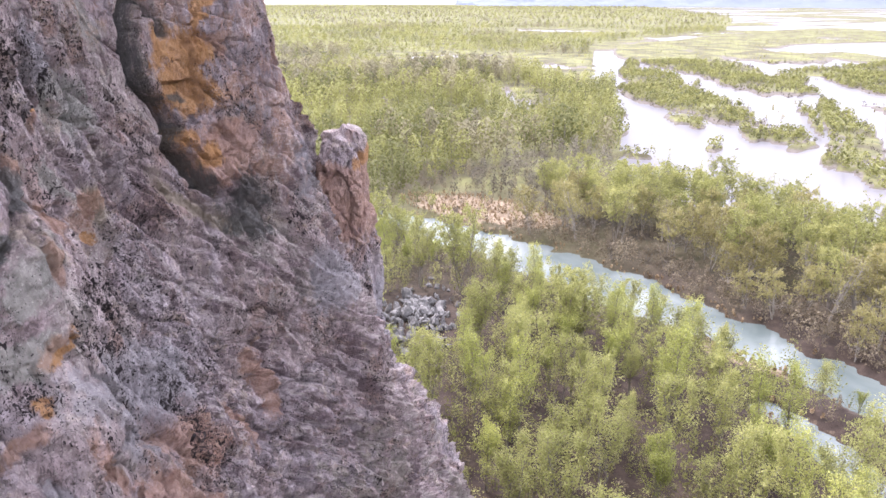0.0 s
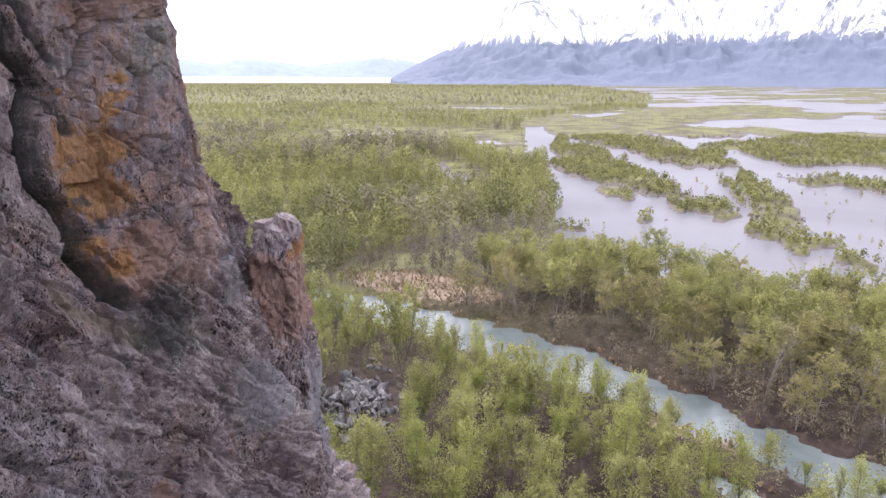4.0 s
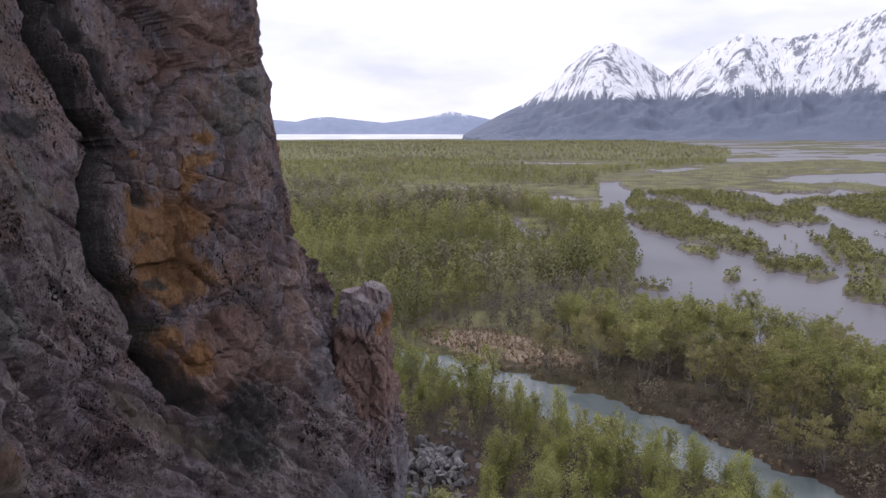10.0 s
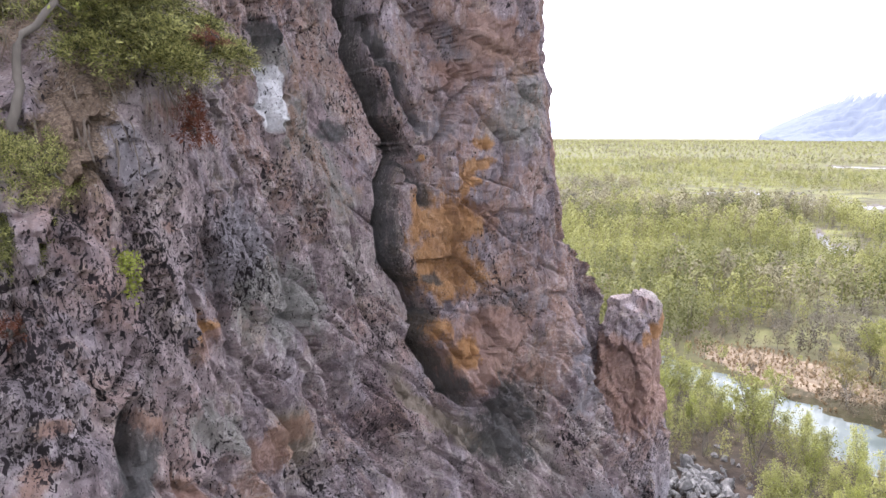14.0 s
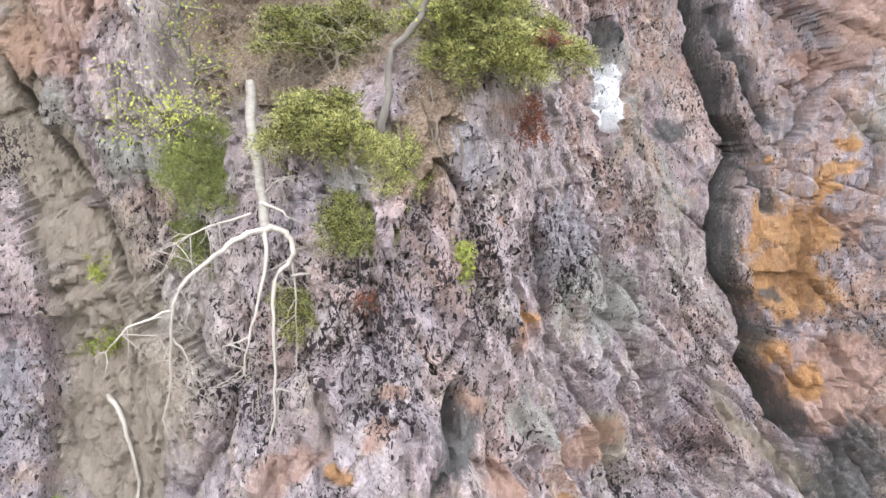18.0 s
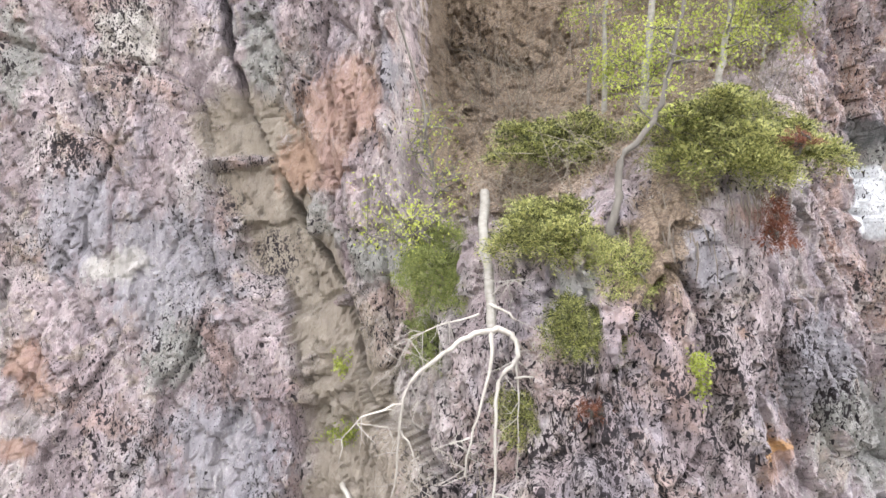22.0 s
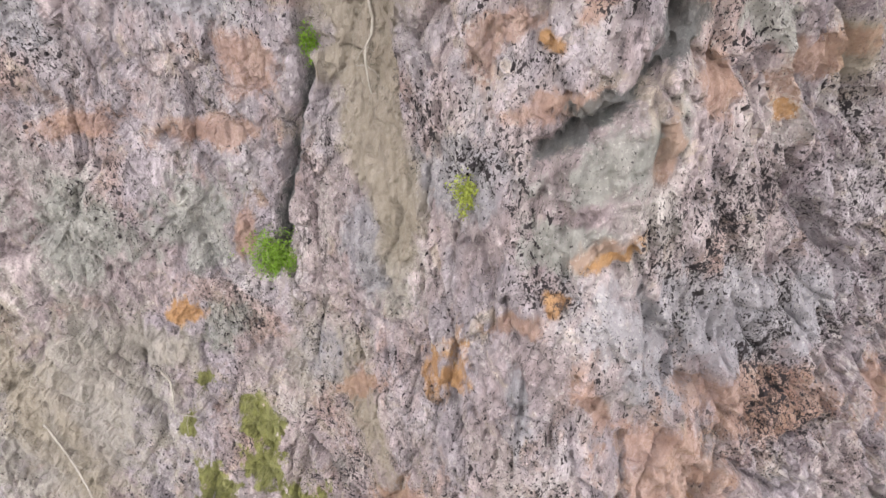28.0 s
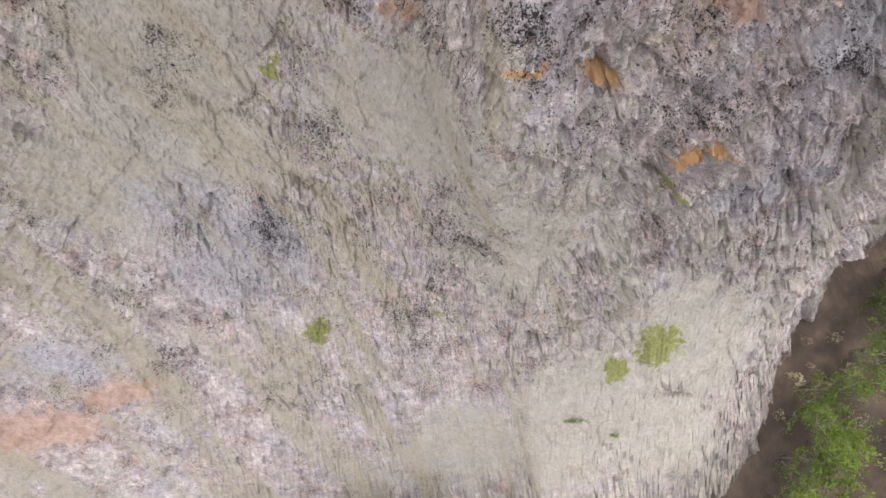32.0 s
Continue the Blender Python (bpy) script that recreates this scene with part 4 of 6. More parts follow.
def build_cliff():
    ss = soft_line(2, CURVE_S[-1] - 1, ([2, 60, 95, 108, 112, 126, 131, 136, 150, 170, 240], [3, 1.4, 0.4, 0.08, 0.042, 0.042, 0.044, 0.10, 0.12, 1.0, 3]))
    zz = soft_line(-3, 46, ([-3, 6, 15, 22, 27, 39, 42, 46], [0.5, 0.2, 0.12, 0.07, 0.042, 0.042, 0.15, 0.5]))
    s, z = [a.ravel() for a in np.meshgrid(ss, zz)]
    p, stains = face_points(s, z)
    # the crest goes on as a hill and comes down again behind
    top = p[-len(ss):]
    o = outward(ss, 9.0)
    back = []
    for far, up in ((6, 2.0), (16, 3), (34, 1), (60, -12), (85, -34), (100, -52)):
        q = top.copy()
        q[:, :2] -= o * far
        q[:, 2] = top[:, 2] + np.clip(up, -1.05 * top[:, 2] - 4, 9) + 1.5 * fbm(q * 0.07, 3, 900)
        back.append(q)
    p = np.concatenate([p, *back])
    me = mesh_of("cliff", p, grid_faces(len(zz) + 6, len(ss)), ROCK, False)
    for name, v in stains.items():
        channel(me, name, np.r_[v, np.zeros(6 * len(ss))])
    return tagged(new("cliff", me), "steep purple-grey rock cliff stained rust and orange", "cliff", kind="structure")


cliff = build_cliff()


def rock_pillar():
    """The square pillar that stands free in front of the cliff beyond the corner."""
    zz, aa = np.r_[np.linspace(15, 29.5, 170), np.linspace(29.52, 29.75, 5)], np.linspace(0, 2 * np.pi, 121)
    a, z = [v.ravel() for v in np.meshgrid(aa, zz)]
    wide = np.interp(z, [15, 20, 24, 27, 28.3, 29.2, 29.5, 29.75], [1.9, 1.5, 1.22, 1.08, 1.0, 0.86, 0.7, 0.02])
    r = wide / (np.abs(np.cos(a)) ** 5 + np.abs(np.sin(a)) ** 5) ** 0.2
    top = step(z, 26.5, 29.5)
    jag, _ = facets(np.stack([1.3 * np.cos(a) * r, 1.3 * np.sin(a) * r, 0 * a + 2.5], -1), 950)
    p = np.stack([-4.28 + r * np.cos(a) - 0.02 * (29 - z), 23.5 + 1.2 * r * np.sin(a), z + top * (0.5 * jag - 0.25 * np.cos(a) * r)], -1)
    out = np.stack([np.cos(a), np.sin(a), 0 * a], -1)
    block, edge = facets(p * np.array((0.9, 0.9, 0.55)), 940)
    p = p + out * (0.42 * block - 0.10 * np.exp(-(edge / 0.05) ** 2) + 0.8 * relief(p))[:, None] * (0.15 + 0.85 * step(29.7 - z, 0, 0.5))[:, None]
    me = mesh_of("cliff_pillar", p, grid_faces(len(zz), len(aa)), ROCK, False)
    channel(me, "rust", 1.05 * step(z, 24.0, 26.5) * (1 - step(z, 28.2, 28.8)))
    channel(me, "lichen", 0.5 * step(27 - z, 0, 2))
    channel(me, "gold", 1.2 * np.exp(-((z - 28.75) / 0.3) ** 2) * step(np.cos(a), 0.3, 0.8))
    channel(me, "blue", 0.9 * step(24.5 - z, 0, 2))
    return tagged(new("cliff_pillar", me), "square rust-red rock pillar beside the cliff's edge", "cliff", kind="structure")


rock_pillar()


def on_face(s, z, proud=0.0):
    """A point of the finished face, moved outwards by proud."""
    p, _ = face_points(np.array([float(s)]), np.array([float(z)]))
    o = outward(np.array([float(s)]), 2.0)[0]
    return Vector((p[0, 0] + o[0] * proud, p[0, 1] + o[1] * proud, p[0, 2]))


# ---- the valley floor: woods, a glacial creek and a braided silty river ----
LAKE = [(30, 134), (35, 159), (42, 196), (49, 255), (58, 298), (52, 322), (64, 396), (87, 567), (134, 651), (250, 830), (430, 1350), (650, 2900), (900, 4800), (4800, 4800), (4800, -300),
        (140, 20), (90, 60), (60, 90), (52, 101), (40, 116)]
ISLANDS = [(73, 257, 55.5, 14.6, 96), (60, 214, 10.7, 3.3, 85), (59, 229, 9.1, 0.9, 76), (49, 225, 5.4, 1.4, 83), (58, 174, 4.8, 2.8, 63), (64, 173, 1.6, 1.1, 54), (77, 190, 15.0, 6.7, 92), (77, 170, 7.3, 3.3, 40), (95, 210, 31.6, 1.5, 75), (105, 210, 49.0, 5.8, 74), (91, 175, 17.0, 2.7, 63), (80, 157, 10.2, 1.1, 63), (82, 147, 9.1, 2.9, 85), (85, 128, 5.4, 3.3, 102), (72, 118, 3.7, 1.6, 61), (74, 113, 4.5, 1.8, 123), (143, 244, 18.1, 11.4, 108), (149, 226, 15.4, 9.5, 70)]
ISLANDS += [(97, 575, 60, 13, 78), (104, 492, 76, 15, 85), (129, 657, 71, 27, 77), (83, 384, 57, 4.4, 78), (120, 422, 153.1, 24.3, 88), (79, 339, 44.7, 11.2, 87), (167, 337, 48.4, 16.7, 76), (188, 311, 36.8, 19.0, 78), (241, 450, 57.8, 43.1, 144), (177, 491, 83.0, 33.9, 90), (327, 731, 109.0, 59.7, 121), (116, 290, 19.9, 6.0, 109), (134, 322, 16.2, 6.0, 64), (86, 151, 13, 5, 100), (40, 190, 6, 2.6, 60), (36, 163, 5, 2.2, 20)]
BARS = [(345, 770, 190, 44, 140), (165, 600, 120, 34, 60), (640, 1500, 300, 60, 140), (900, 1300, 300, 50, 150), (66, 98, 5, 3, 30)]
POOLS = [(-17, 447, 22, 7, 20), (-22, 430, 12, 5, 70), (36, 402, 34, 7, 120), (13.5, 262, 4, 26, 10), (80, 830, 55, 22, 140), (8, 400, 34, 5, 170)]
STREAM = [(-30, 116, 8), (-16, 107, 8.5), (-8, 103, 8.5), (0, 97, 9), (6, 92.5, 9), (12, 86.5, 10), (19, 79, 10), (25, 72.5, 9), (29.5, 67, 7.5), (33, 61, 6.5), (37, 56, 6.5), (46, 47, 8), (60, 34, 10), (90, 5, 12), (130, -60, 14)]
SIDE_ARM = [(27, 53, 1.2), (29, 50, 2.4), (31, 44, 3), (34, 36, 3), (42, 24, 3)]


def inside(x, y, poly):
    hit = np.zeros(len(x), bool)
    for (x1, y1), (x2, y2) in zip(poly, poly[1:] + poly[:1]):
        if y1 != y2:
            hit ^= ((y1 > y) != (y2 > y)) & (x < (x2 - x1) * (y - y1) / (y2 - y1) + x1)
    return hit


def oval(x, y, o):
    cx, cy, a, b, turn = o
    ca, sa = math.cos(radians(turn)), math.sin(radians(turn))
    u, v = (x - cx) * ca + (y - cy) * sa, -(x - cx) * sa + (y - cy) * ca
    return 1 - np.hypot(u / a, v / b)


def bank(x, y, run):
    """How far outside the water of a stream a place lies, in metres."""
    d = np.full(len(x), 1e9)
    for (a, b, w1), (c, e, w2) in zip(run[:-1], run[1:]):
        ux, uy = c - a, e - b
        k = np.clip(((x - a) * ux + (y - b) * uy) / (ux * ux + uy * uy), 0, 1)
        d = np.minimum(d, np.hypot(x - a - k * ux, y - b - k * uy) - 0.5 * (w1 + k * (w2 - w1)))
    return d


def lie_of_land(x, y):
    """Height of the ground, and whether it is land, island, tan bank or mud."""
    r = np.hypot(x, y)
    q = np.stack([x, y, 0 * x], -1)
    sc = np.maximum(r, 60)[:, None]
    warp = 0.03 * r
    wx = x + warp * fbm(q / sc * 14, 3, 31) + 0.8 * vnoise(q * 0.25, 33)
    wy = y + warp * 1.6 * fbm(q / sc * 14, 3, 37) + 0.8 * vnoise(q * 0.25, 39)
    wx = wx + 0.011 * r * fbm(q / sc * 55, 3, 43)
    wy = wy + 0.02 * r * fbm(q / sc * 55, 3, 47)
    lake = inside(wx, wy, LAKE)
    isle = np.full(len(x), -9.0)
    for o in ISLANDS + BARS:
        isle = np.maximum(isle, oval(wx, wy, o))
    far = np.stack([x * 0.006 + y * 0.002, y * 0.0045 - x * 0.002, 0 * x], -1)
    bars = fbm(far * np.array((1, 2.6, 1)), 4, 71) - 0.22 + 0.25 * step(r, 900, 2600)
    isle = np.where((r > 380), np.maximum(isle, bars * 1.5), isle)
    pool = np.full(len(x), -9.0)
    for o in POOLS:
        pool = np.maximum(pool, oval(wx, wy, o))
    wob = 0.9 * fbm(q * 0.35, 3, 91)
    creek = np.minimum(bank(x + wob, y + wob, STREAM), bank(x - wob, y + wob, SIDE_ARM))
    water = (lake & (isle < 0)) | (pool > 0)
    h = np.where(water, -0.9, 0.45 + 0.25 * fbm(q * 0.12, 3, 95))
    h = np.where(lake & (isle >= 0), np.minimum(h, -0.35 + 3 * isle), h)
    dry = np.clip(creek / 1.2, -1, 1)
    h = np.where(creek < 1.2, np.minimum(h, np.where(creek < 0, -0.9, -0.3 + 0.75 * dry)), h)
    tan = np.clip(1.2 * oval(x, y, (2, 111, 19, 8, -33)), 0, 1) * 2
    tan = np.maximum(tan, 1.6 * np.clip(oval(x, y, (26.5, 61, 9.5, 2.0, -47)), 0, 1))
    tan = np.maximum(tan, 0.7 * np.clip(1 - np.abs(creek - 0.5) / 0.9, 0, 1) * (0.5 + 0.5 * vnoise(q * 0.2, 97)))
    mud = np.where(lake, 1.0 - np.clip((isle + 0.02) * 2.4, 0, 0.88), 0.0)
    mud = np.maximum(mud, np.clip(1 + pool * 3, 0, 1))
    return h, water | (creek < 0) | (pool > -0.25), lake, isle, creek, np.clip(tan, 0, 1), mud


def build_ground():
    az = np.r_[np.arange(-180, -52, 3.0), np.arange(-52, 30, 0.3), np.arange(30, 180.1, 3.0)]
    rr = np.exp(np.r_[np.arange(math.log(6), math.log(4900), 0.0155), math.log(4900)])
    a, r = [v.ravel() for v in np.meshgrid(np.radians(az), rr)]
    x, y = -r * np.sin(a), r * np.cos(a)
    h, water, lake, isle, creek, tan, mud = lie_of_land(x, y)
    h = np.where(r > 2500, np.minimum(h, 0.3), h)
    verts = np.stack([x, y, h], -1)
    faces = grid_faces(len(rr), len(az))[:, ::-1]
    me = mesh_of("ground", np.concatenate([verts, [[0, 0, 0.4]]]), faces, GROUND, True)
    channel(me, "tan", np.r_[tan, 0])
    channel(me, "mud", np.r_[mud, 0])
    channel(me, "far", np.r_[step(r, 60, 170), 0])
    return tagged(new("ground", me), "flat valley floor of brown litter and dry grass", "ground", kind="structure")


ground = build_ground()


def sheet(name, points, z, material, label):
    bm = bmesh.new()
    f = bm.faces.new([bm.verts.new((x, y, z)) for x, y in points])
    if f.normal.z < 0:
        f.normal_flip()
    bmesh.ops.triangulate(bm, faces=bm.faces[:])
    me = bpy.data.meshes.new(name)
    bm.to_mesh(me)
    bm.free()
    me.materials.append(material)
    return tagged(new(name, me), label, "water", kind="structure")


sheet("water", [(-60, 150), (20, 150), (20, 130), (40, 100), (80, 50), (150, -60), (4900, -300), (4900, 4900), (-1500, 4900), (-100, 900)], -0.42, SILT, "flat grey silty river water between wooded bars")


def ribbon(name, run, z, extra, label):
    left, right = [], []
    for j, (x, y, w) in enumerate(run):
        a, b = run[max(j - 1, 0)], run[min(j + 1, len(run) - 1)]
        d = Vector((b[0] - a[0], b[1] - a[1])).normalized()
        left.append((x - d.y * (w / 2 + extra), y + d.x * (w / 2 + extra), z))
        right.append((x + d.y * (w / 2 + extra), y - d.x * (w / 2 + extra), z))
    me = mesh_of(name, left + right, [(j, j + 1, len(run) + j + 1, len(run) + j) for j in range(len(run) - 1)][::-1], CREEK)
    me.flip_normals() if me.polygons[0].normal.z < 0 else None
    return tagged(new(name, me), label, "water", kind="structure")


ribbon("water_creek", STREAM, -0.22, 1.4, "clear blue-green creek between wooded banks")
ribbon("water_side_arm", SIDE_ARM, -0.26, 1.2, "shallow pale side arm of the creek")
def glacier():
    """A pale ice tongue rising out of the far lake, tilted to fit the camera's view."""
    v = [(x, y, z) for (x, y, z) in ((-2000, 3500, 0.7), (-1200, 3900, 0.7), (-300, 4000, 0.7), (40, 4000, 0.7), (-60, 4300, 24), (-700, 4400, 28), (-1400, 4350, 30), (-2200, 4000, 25))]
    me = mesh_of("backdrop_glacier", v, [(0, 1, 6, 7), (1, 2, 5, 6), (2, 3, 4, 5)], ICE, True)
    tagged(new("backdrop_glacier", me), "pale icy lake and glacier tongue far across the valley", "glacier", kind="structure")


glacier()


# ---- mountains ----
RIDGE_AZ = [-80, -60, -45, -33, -30.8, -28.5, -25.6, -23.8, -21.9, -19.85, -19.0, -17.8, -16.2, -15.2, -13.9, -12.6, -11.9, -10.8, -9.5, -8.4, -7.3, -6.2, -4.9, -3.1, -0.8, 1.7]
RIDGE_EL = [7, 9, 9.8, 9.56, 8.87, 8.25, 7.36, 6.87, 6.52, 6.76, 7.07, 6.5, 5.93, 5.12, 4.25, 5.1, 5.6, 6.34, 6.82, 6.63, 5.87, 5.02, 3.72, 2.4, 1.29, 0.0]


def build_mountain(name, az_line, el_line, near, crest, a0, a1, step_az, snow_el, label, rough=1.0, material=None):
    az = np.arange(a0, a1, step_az)
    rr = np.linspace(near, 4880, 110)
    a, r = [v.ravel() for v in np.meshgrid(az, rr)]
    x, y = -r * np.sin(np.radians(a)), r * np.cos(np.radians(a))
    q = np.stack([x, y, 0 * x], -1)
    bend = a + 1.3 * rough * fbm(q * 0.0016, 3, 11) * step(crest - r, 0, 700)
    peak = np.tan(np.radians(np.interp(bend, az_line, el_line))) * crest + 39
    rise = step(r, near, crest) ** 0.9 * 0.35 + 0.65 * np.clip((r - near) / (crest - near), 0, 1)
    rise = np.where(r > crest, 1 - 0.7 * (r - crest) / (4880 - crest), rise)
    ridges = 1 - np.abs(fbm(q * 0.0042, 5, 15, 0.55))
    h = peak * rise + np.minimum(peak, 260) * 0.38 * rough * (ridges - 0.72) * np.clip(rise * 3.2, 0, 1) * np.clip(1.0 - rise, 0.03, 1)
    h = np.where(peak < 43, -6, h) - 4
    me = mesh_of(name, np.stack([x, y, h], -1), grid_faces(len(rr), len(az)), material or MOUNTAIN, True)
    if me.polygons[len(me.polygons) // 2].normal.z < 0:
        me.flip_normals()
    el = np.degrees(np.arctan2(h, crest))
    # gullies run down the fall line on either side of each summit
    soft = np.arange(a0 - 3, a1 + 3, 0.1)
    way = np.convolve(np.gradient(np.interp(soft, az_line, el_line), soft), np.hanning(25) / np.hanning(25).sum(), "same")
    below = np.degrees(np.arctan2(np.maximum(peak - h, 0), crest))
    channel(me, "across", a + 0.7 * below * np.clip(np.interp(a, soft, way) * 1.6, -1, 1))
    channel(me, "down", below)
    channel(me, "snowline", np.clip((el - snow_el) / 2.4 + 0.45, -0.5, 0.64))
    return tagged(new(name, me), label, "mountain", kind="structure")


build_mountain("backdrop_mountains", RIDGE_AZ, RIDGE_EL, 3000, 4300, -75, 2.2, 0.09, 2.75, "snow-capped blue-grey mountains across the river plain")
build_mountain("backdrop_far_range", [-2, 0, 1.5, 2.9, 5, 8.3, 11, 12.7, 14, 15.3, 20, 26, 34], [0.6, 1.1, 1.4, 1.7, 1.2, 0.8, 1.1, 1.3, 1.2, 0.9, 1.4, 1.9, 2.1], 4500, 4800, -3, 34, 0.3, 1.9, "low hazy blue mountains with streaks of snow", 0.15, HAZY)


# ---- trees ----
def tube(points, radii, sides=5):
    pts = np.array(points, float)
    n = len(pts)
    t = np.gradient(pts, axis=0)
    t /= np.linalg.norm(t, axis=1, keepdims=True) + 1e-9
    ref = np.where(np.abs(t[:, 2:3]) > 0.9, np.array([[1.0, 0, 0]]), np.array([[0, 0, 1.0]]))
    u = np.cross(t, ref)
    u /= np.linalg.norm(u, axis=1, keepdims=True) + 1e-9
    w = np.cross(t, u)
    ang = np.linspace(0, 2 * np.pi, sides, endpoint=False)
    v = pts[:, None, :] + np.array(radii)[:, None, None] * (np.cos(ang)[None, :, None] * u[:, None, :] + np.sin(ang)[None, :, None] * w[:, None, :])
    f = []
    for i in range(n - 1):
        for j in range(sides):
            k = (j + 1) % sides
            f.append((i * sides + j, i * sides + k, (i + 1) * sides + k, (i + 1) * sides + j))
    return v.reshape(-1, 3), np.array(f)


def joined(pieces):
    v, f, k = [], [], 0
    for a, b in pieces:
        v.append(a)
        f.append(b + k)
        k += len(a)
    return np.concatenate(v), np.concatenate(f)


def leaf_cloud(rng, centres, spread, size, count):
    """Small leaves round the centres, each a bent pair of triangles made as one four-cornered face."""
    c = centres[rng.integers(0, len(centres), count)] + rng.normal(0, 1, (count, 3)) * spread
    a = rng.normal(0, 1, (count, 3))
    a /= np.linalg.norm(a, axis=1, keepdims=True)
    b = np.cross(a, rng.normal(0, 1, (count, 3)))
    b /= np.linalg.norm(b, axis=1, keepdims=True)
    s = size * rng.uniform(0.6, 1.4, (count, 1))
    v = np.stack([c - a * s, c + b * s * 0.55, c + a * s, c - b * s * 0.55], 1).reshape(-1, 3)
    return v, np.arange(count * 4).reshape(-1, 4)


def grow(rng, height, stems, limbs, lean=0.12, thick=0.016, upswept=1.0, bare=0.42):
    """Stems and limbs as tubes, and the places where leaves sit."""
    wood, boughs, tips = [], [], []
    for k in range(stems):
        a = rng.uniform(0, 6.28)
        h = height * rng.uniform(0.8, 1.0)
        out = np.array([math.cos(a), math.sin(a), 0]) * lean * h * (0.4 if stems == 1 else rng.uniform(0.6, 1.5))
        u = np.linspace(0, 1, 6)
        pts = np.stack([out[0] * u ** 1.3, out[1] * u ** 1.3, h * u - 0.3], -1)
        pts[1:-1, :2] += rng.normal(0, 0.018 * h, (4, 2))
        rad = thick * h * (1 - 0.9 * u) / math.sqrt(stems) + 0.008
        wood.append(tube(pts, rad, 6))
        for j in range(limbs):
            f = rng.uniform(0.22, 0.97)
            p = np.array([np.interp(f, u, pts[:, d]) for d in range(3)])
            b = rng.uniform(0, 6.28)
            length = h * (0.10 + 0.26 * (1 - f)) * rng.uniform(0.7, 1.3)
            up = upswept * rng.uniform(0.7, 1.2)
            d = np.array([math.cos(b), math.sin(b), up])
            d /= np.linalg.norm(d)
            w = np.linspace(0, 1, 4)[:, None]
            q = p + d * length * w + np.array([0, 0, 0.22 * length]) * w ** 2
            q[1:] += rng.normal(0, 0.05 * length, (3, 3))
            boughs.append(tube(q, [0.3 * thick * h * (1 - f) + 0.02, 0.018, 0.012, 0.004], 3))
            tips += [e for e in (q[1], q[2], q[3], q[3]) if e[2] > bare * h]
            for _ in range(2):
                e = q[rng.integers(1, 4)]
                g = e + (d + rng.normal(0, 0.55, 3)) * length * 0.42
                boughs.append(tube([e, (e + g) / 2 + rng.normal(0, 0.05, 3), g], [0.011, 0.008, 0.003], 3))
                tips += [e for e in (g, (e + g) / 2) if e[2] > bare * h]
    return joined(wood), joined(boughs), np.array(tips)


def part(name, me, parent, label=""):
    ob = new(name, me)
    ob.parent = parent
    return tagged(ob, label)


def tree_kind(seed, height, stems, limbs, leaves, size, leaf, bark, label, category="tree", loose=0.021, **more):
    rng = np.random.default_rng(seed)
    trunk, boughs, tips = grow(rng, height, stems, limbs, **more)
    root = new("tree")
    tagged(root, label, category)
    part("trunk", mesh_of("trunk", *trunk, bark, True), root)
    part("bough", mesh_of("bough", *boughs, bark, True), root)
    lv, lf = leaf_cloud(rng, tips, loose * height, size, leaves)
    part("crown", mesh_of("crown", lv, lf, leaf), root)
    return root


KINDS = [
    tree_kind(1, 9.5, 1, 44, 4200, 0.073, FRESH, BARK, "slender young tree with fresh yellow-green leaves", upswept=2.2, bare=0.3),
    tree_kind(2, 9.5, 2, 22, 4200, 0.079, LEAF, BARK, "tall tree in light spring leaf beside the creek", upswept=2.0, bare=0.32),
    tree_kind(3, 9.0, 3, 17, 4200, 0.079, LEAF, BARK, "many-stemmed tree with thin green foliage", upswept=1.8),
    tree_kind(4, 10.5, 3, 26, 4000, 0.12, OLIVE, PALEBARK, "broad tree with grey limbs and olive buds", lean=0.2, upswept=0.6, loose=0.013),
    tree_kind(5, 10.0, 3, 22, 900, 0.13, OLIVE, PALEBARK, "nearly bare grey tree with branching limbs", lean=0.22, upswept=0.6, thick=0.026, loose=0.012),
    tree_kind(6, 7.5, 2, 22, 3800, 0.070, FRESH, BARK, "small bright green tree on the valley floor", upswept=2.2, bare=0.25),
    tree_kind(7, 11, 3, 24, 4200, 0.122, LEAF, BARK, "round-crowned tree in yellow-green leaf", lean=0.16, upswept=1.3, loose=0.013),
    tree_kind(8, 4.0, 6, 9, 900, 0.09, THICKET, BARK, "bare brown shrub on the bank", "shrub", lean=0.3, thick=0.01),
    tree_kind(9, 7.0, 3, 22, 3200, 0.08, DEEP, BARK, "leafy green tree below the cliff", lean=0.25),
]
GREEN = [0, 1, 2, 5, 6]


FOOT_S = np.arange(20, CURVE_S[-1] - 10, 1.0)
FOOT_C, FOOT_O, FOOT_L, _ = base_face(FOOT_S, np.full(len(FOOT_S), 0.4))
FOOT = FOOT_C + FOOT_O * FOOT_L[:, None]


def clear_of_cliff(x, y, margin):
    """Whether a place lies outside the foot of the cliff by the margin."""
    within = inside(x, y, [(-200, -120)] + [(a, b) for a, b in FOOT] + [(-200, 90)])
    d = np.min(np.hypot(x[:, None] - FOOT[None, :, 0], y[:, None] - FOOT[None, :, 1]), 1)
    return ~within & (d > margin)


def scatter(rng, x0, x1, y0, y1, gap):
    xs, ys = np.arange(x0, x1, gap), np.arange(y0, y1, gap)
    x, y = [v.ravel() for v in np.meshgrid(xs, ys)]
    x, y = x + rng.uniform(-0.48, 0.48, len(x)) * gap, y + rng.uniform(-0.48, 0.48, len(y)) * gap
    return x, y


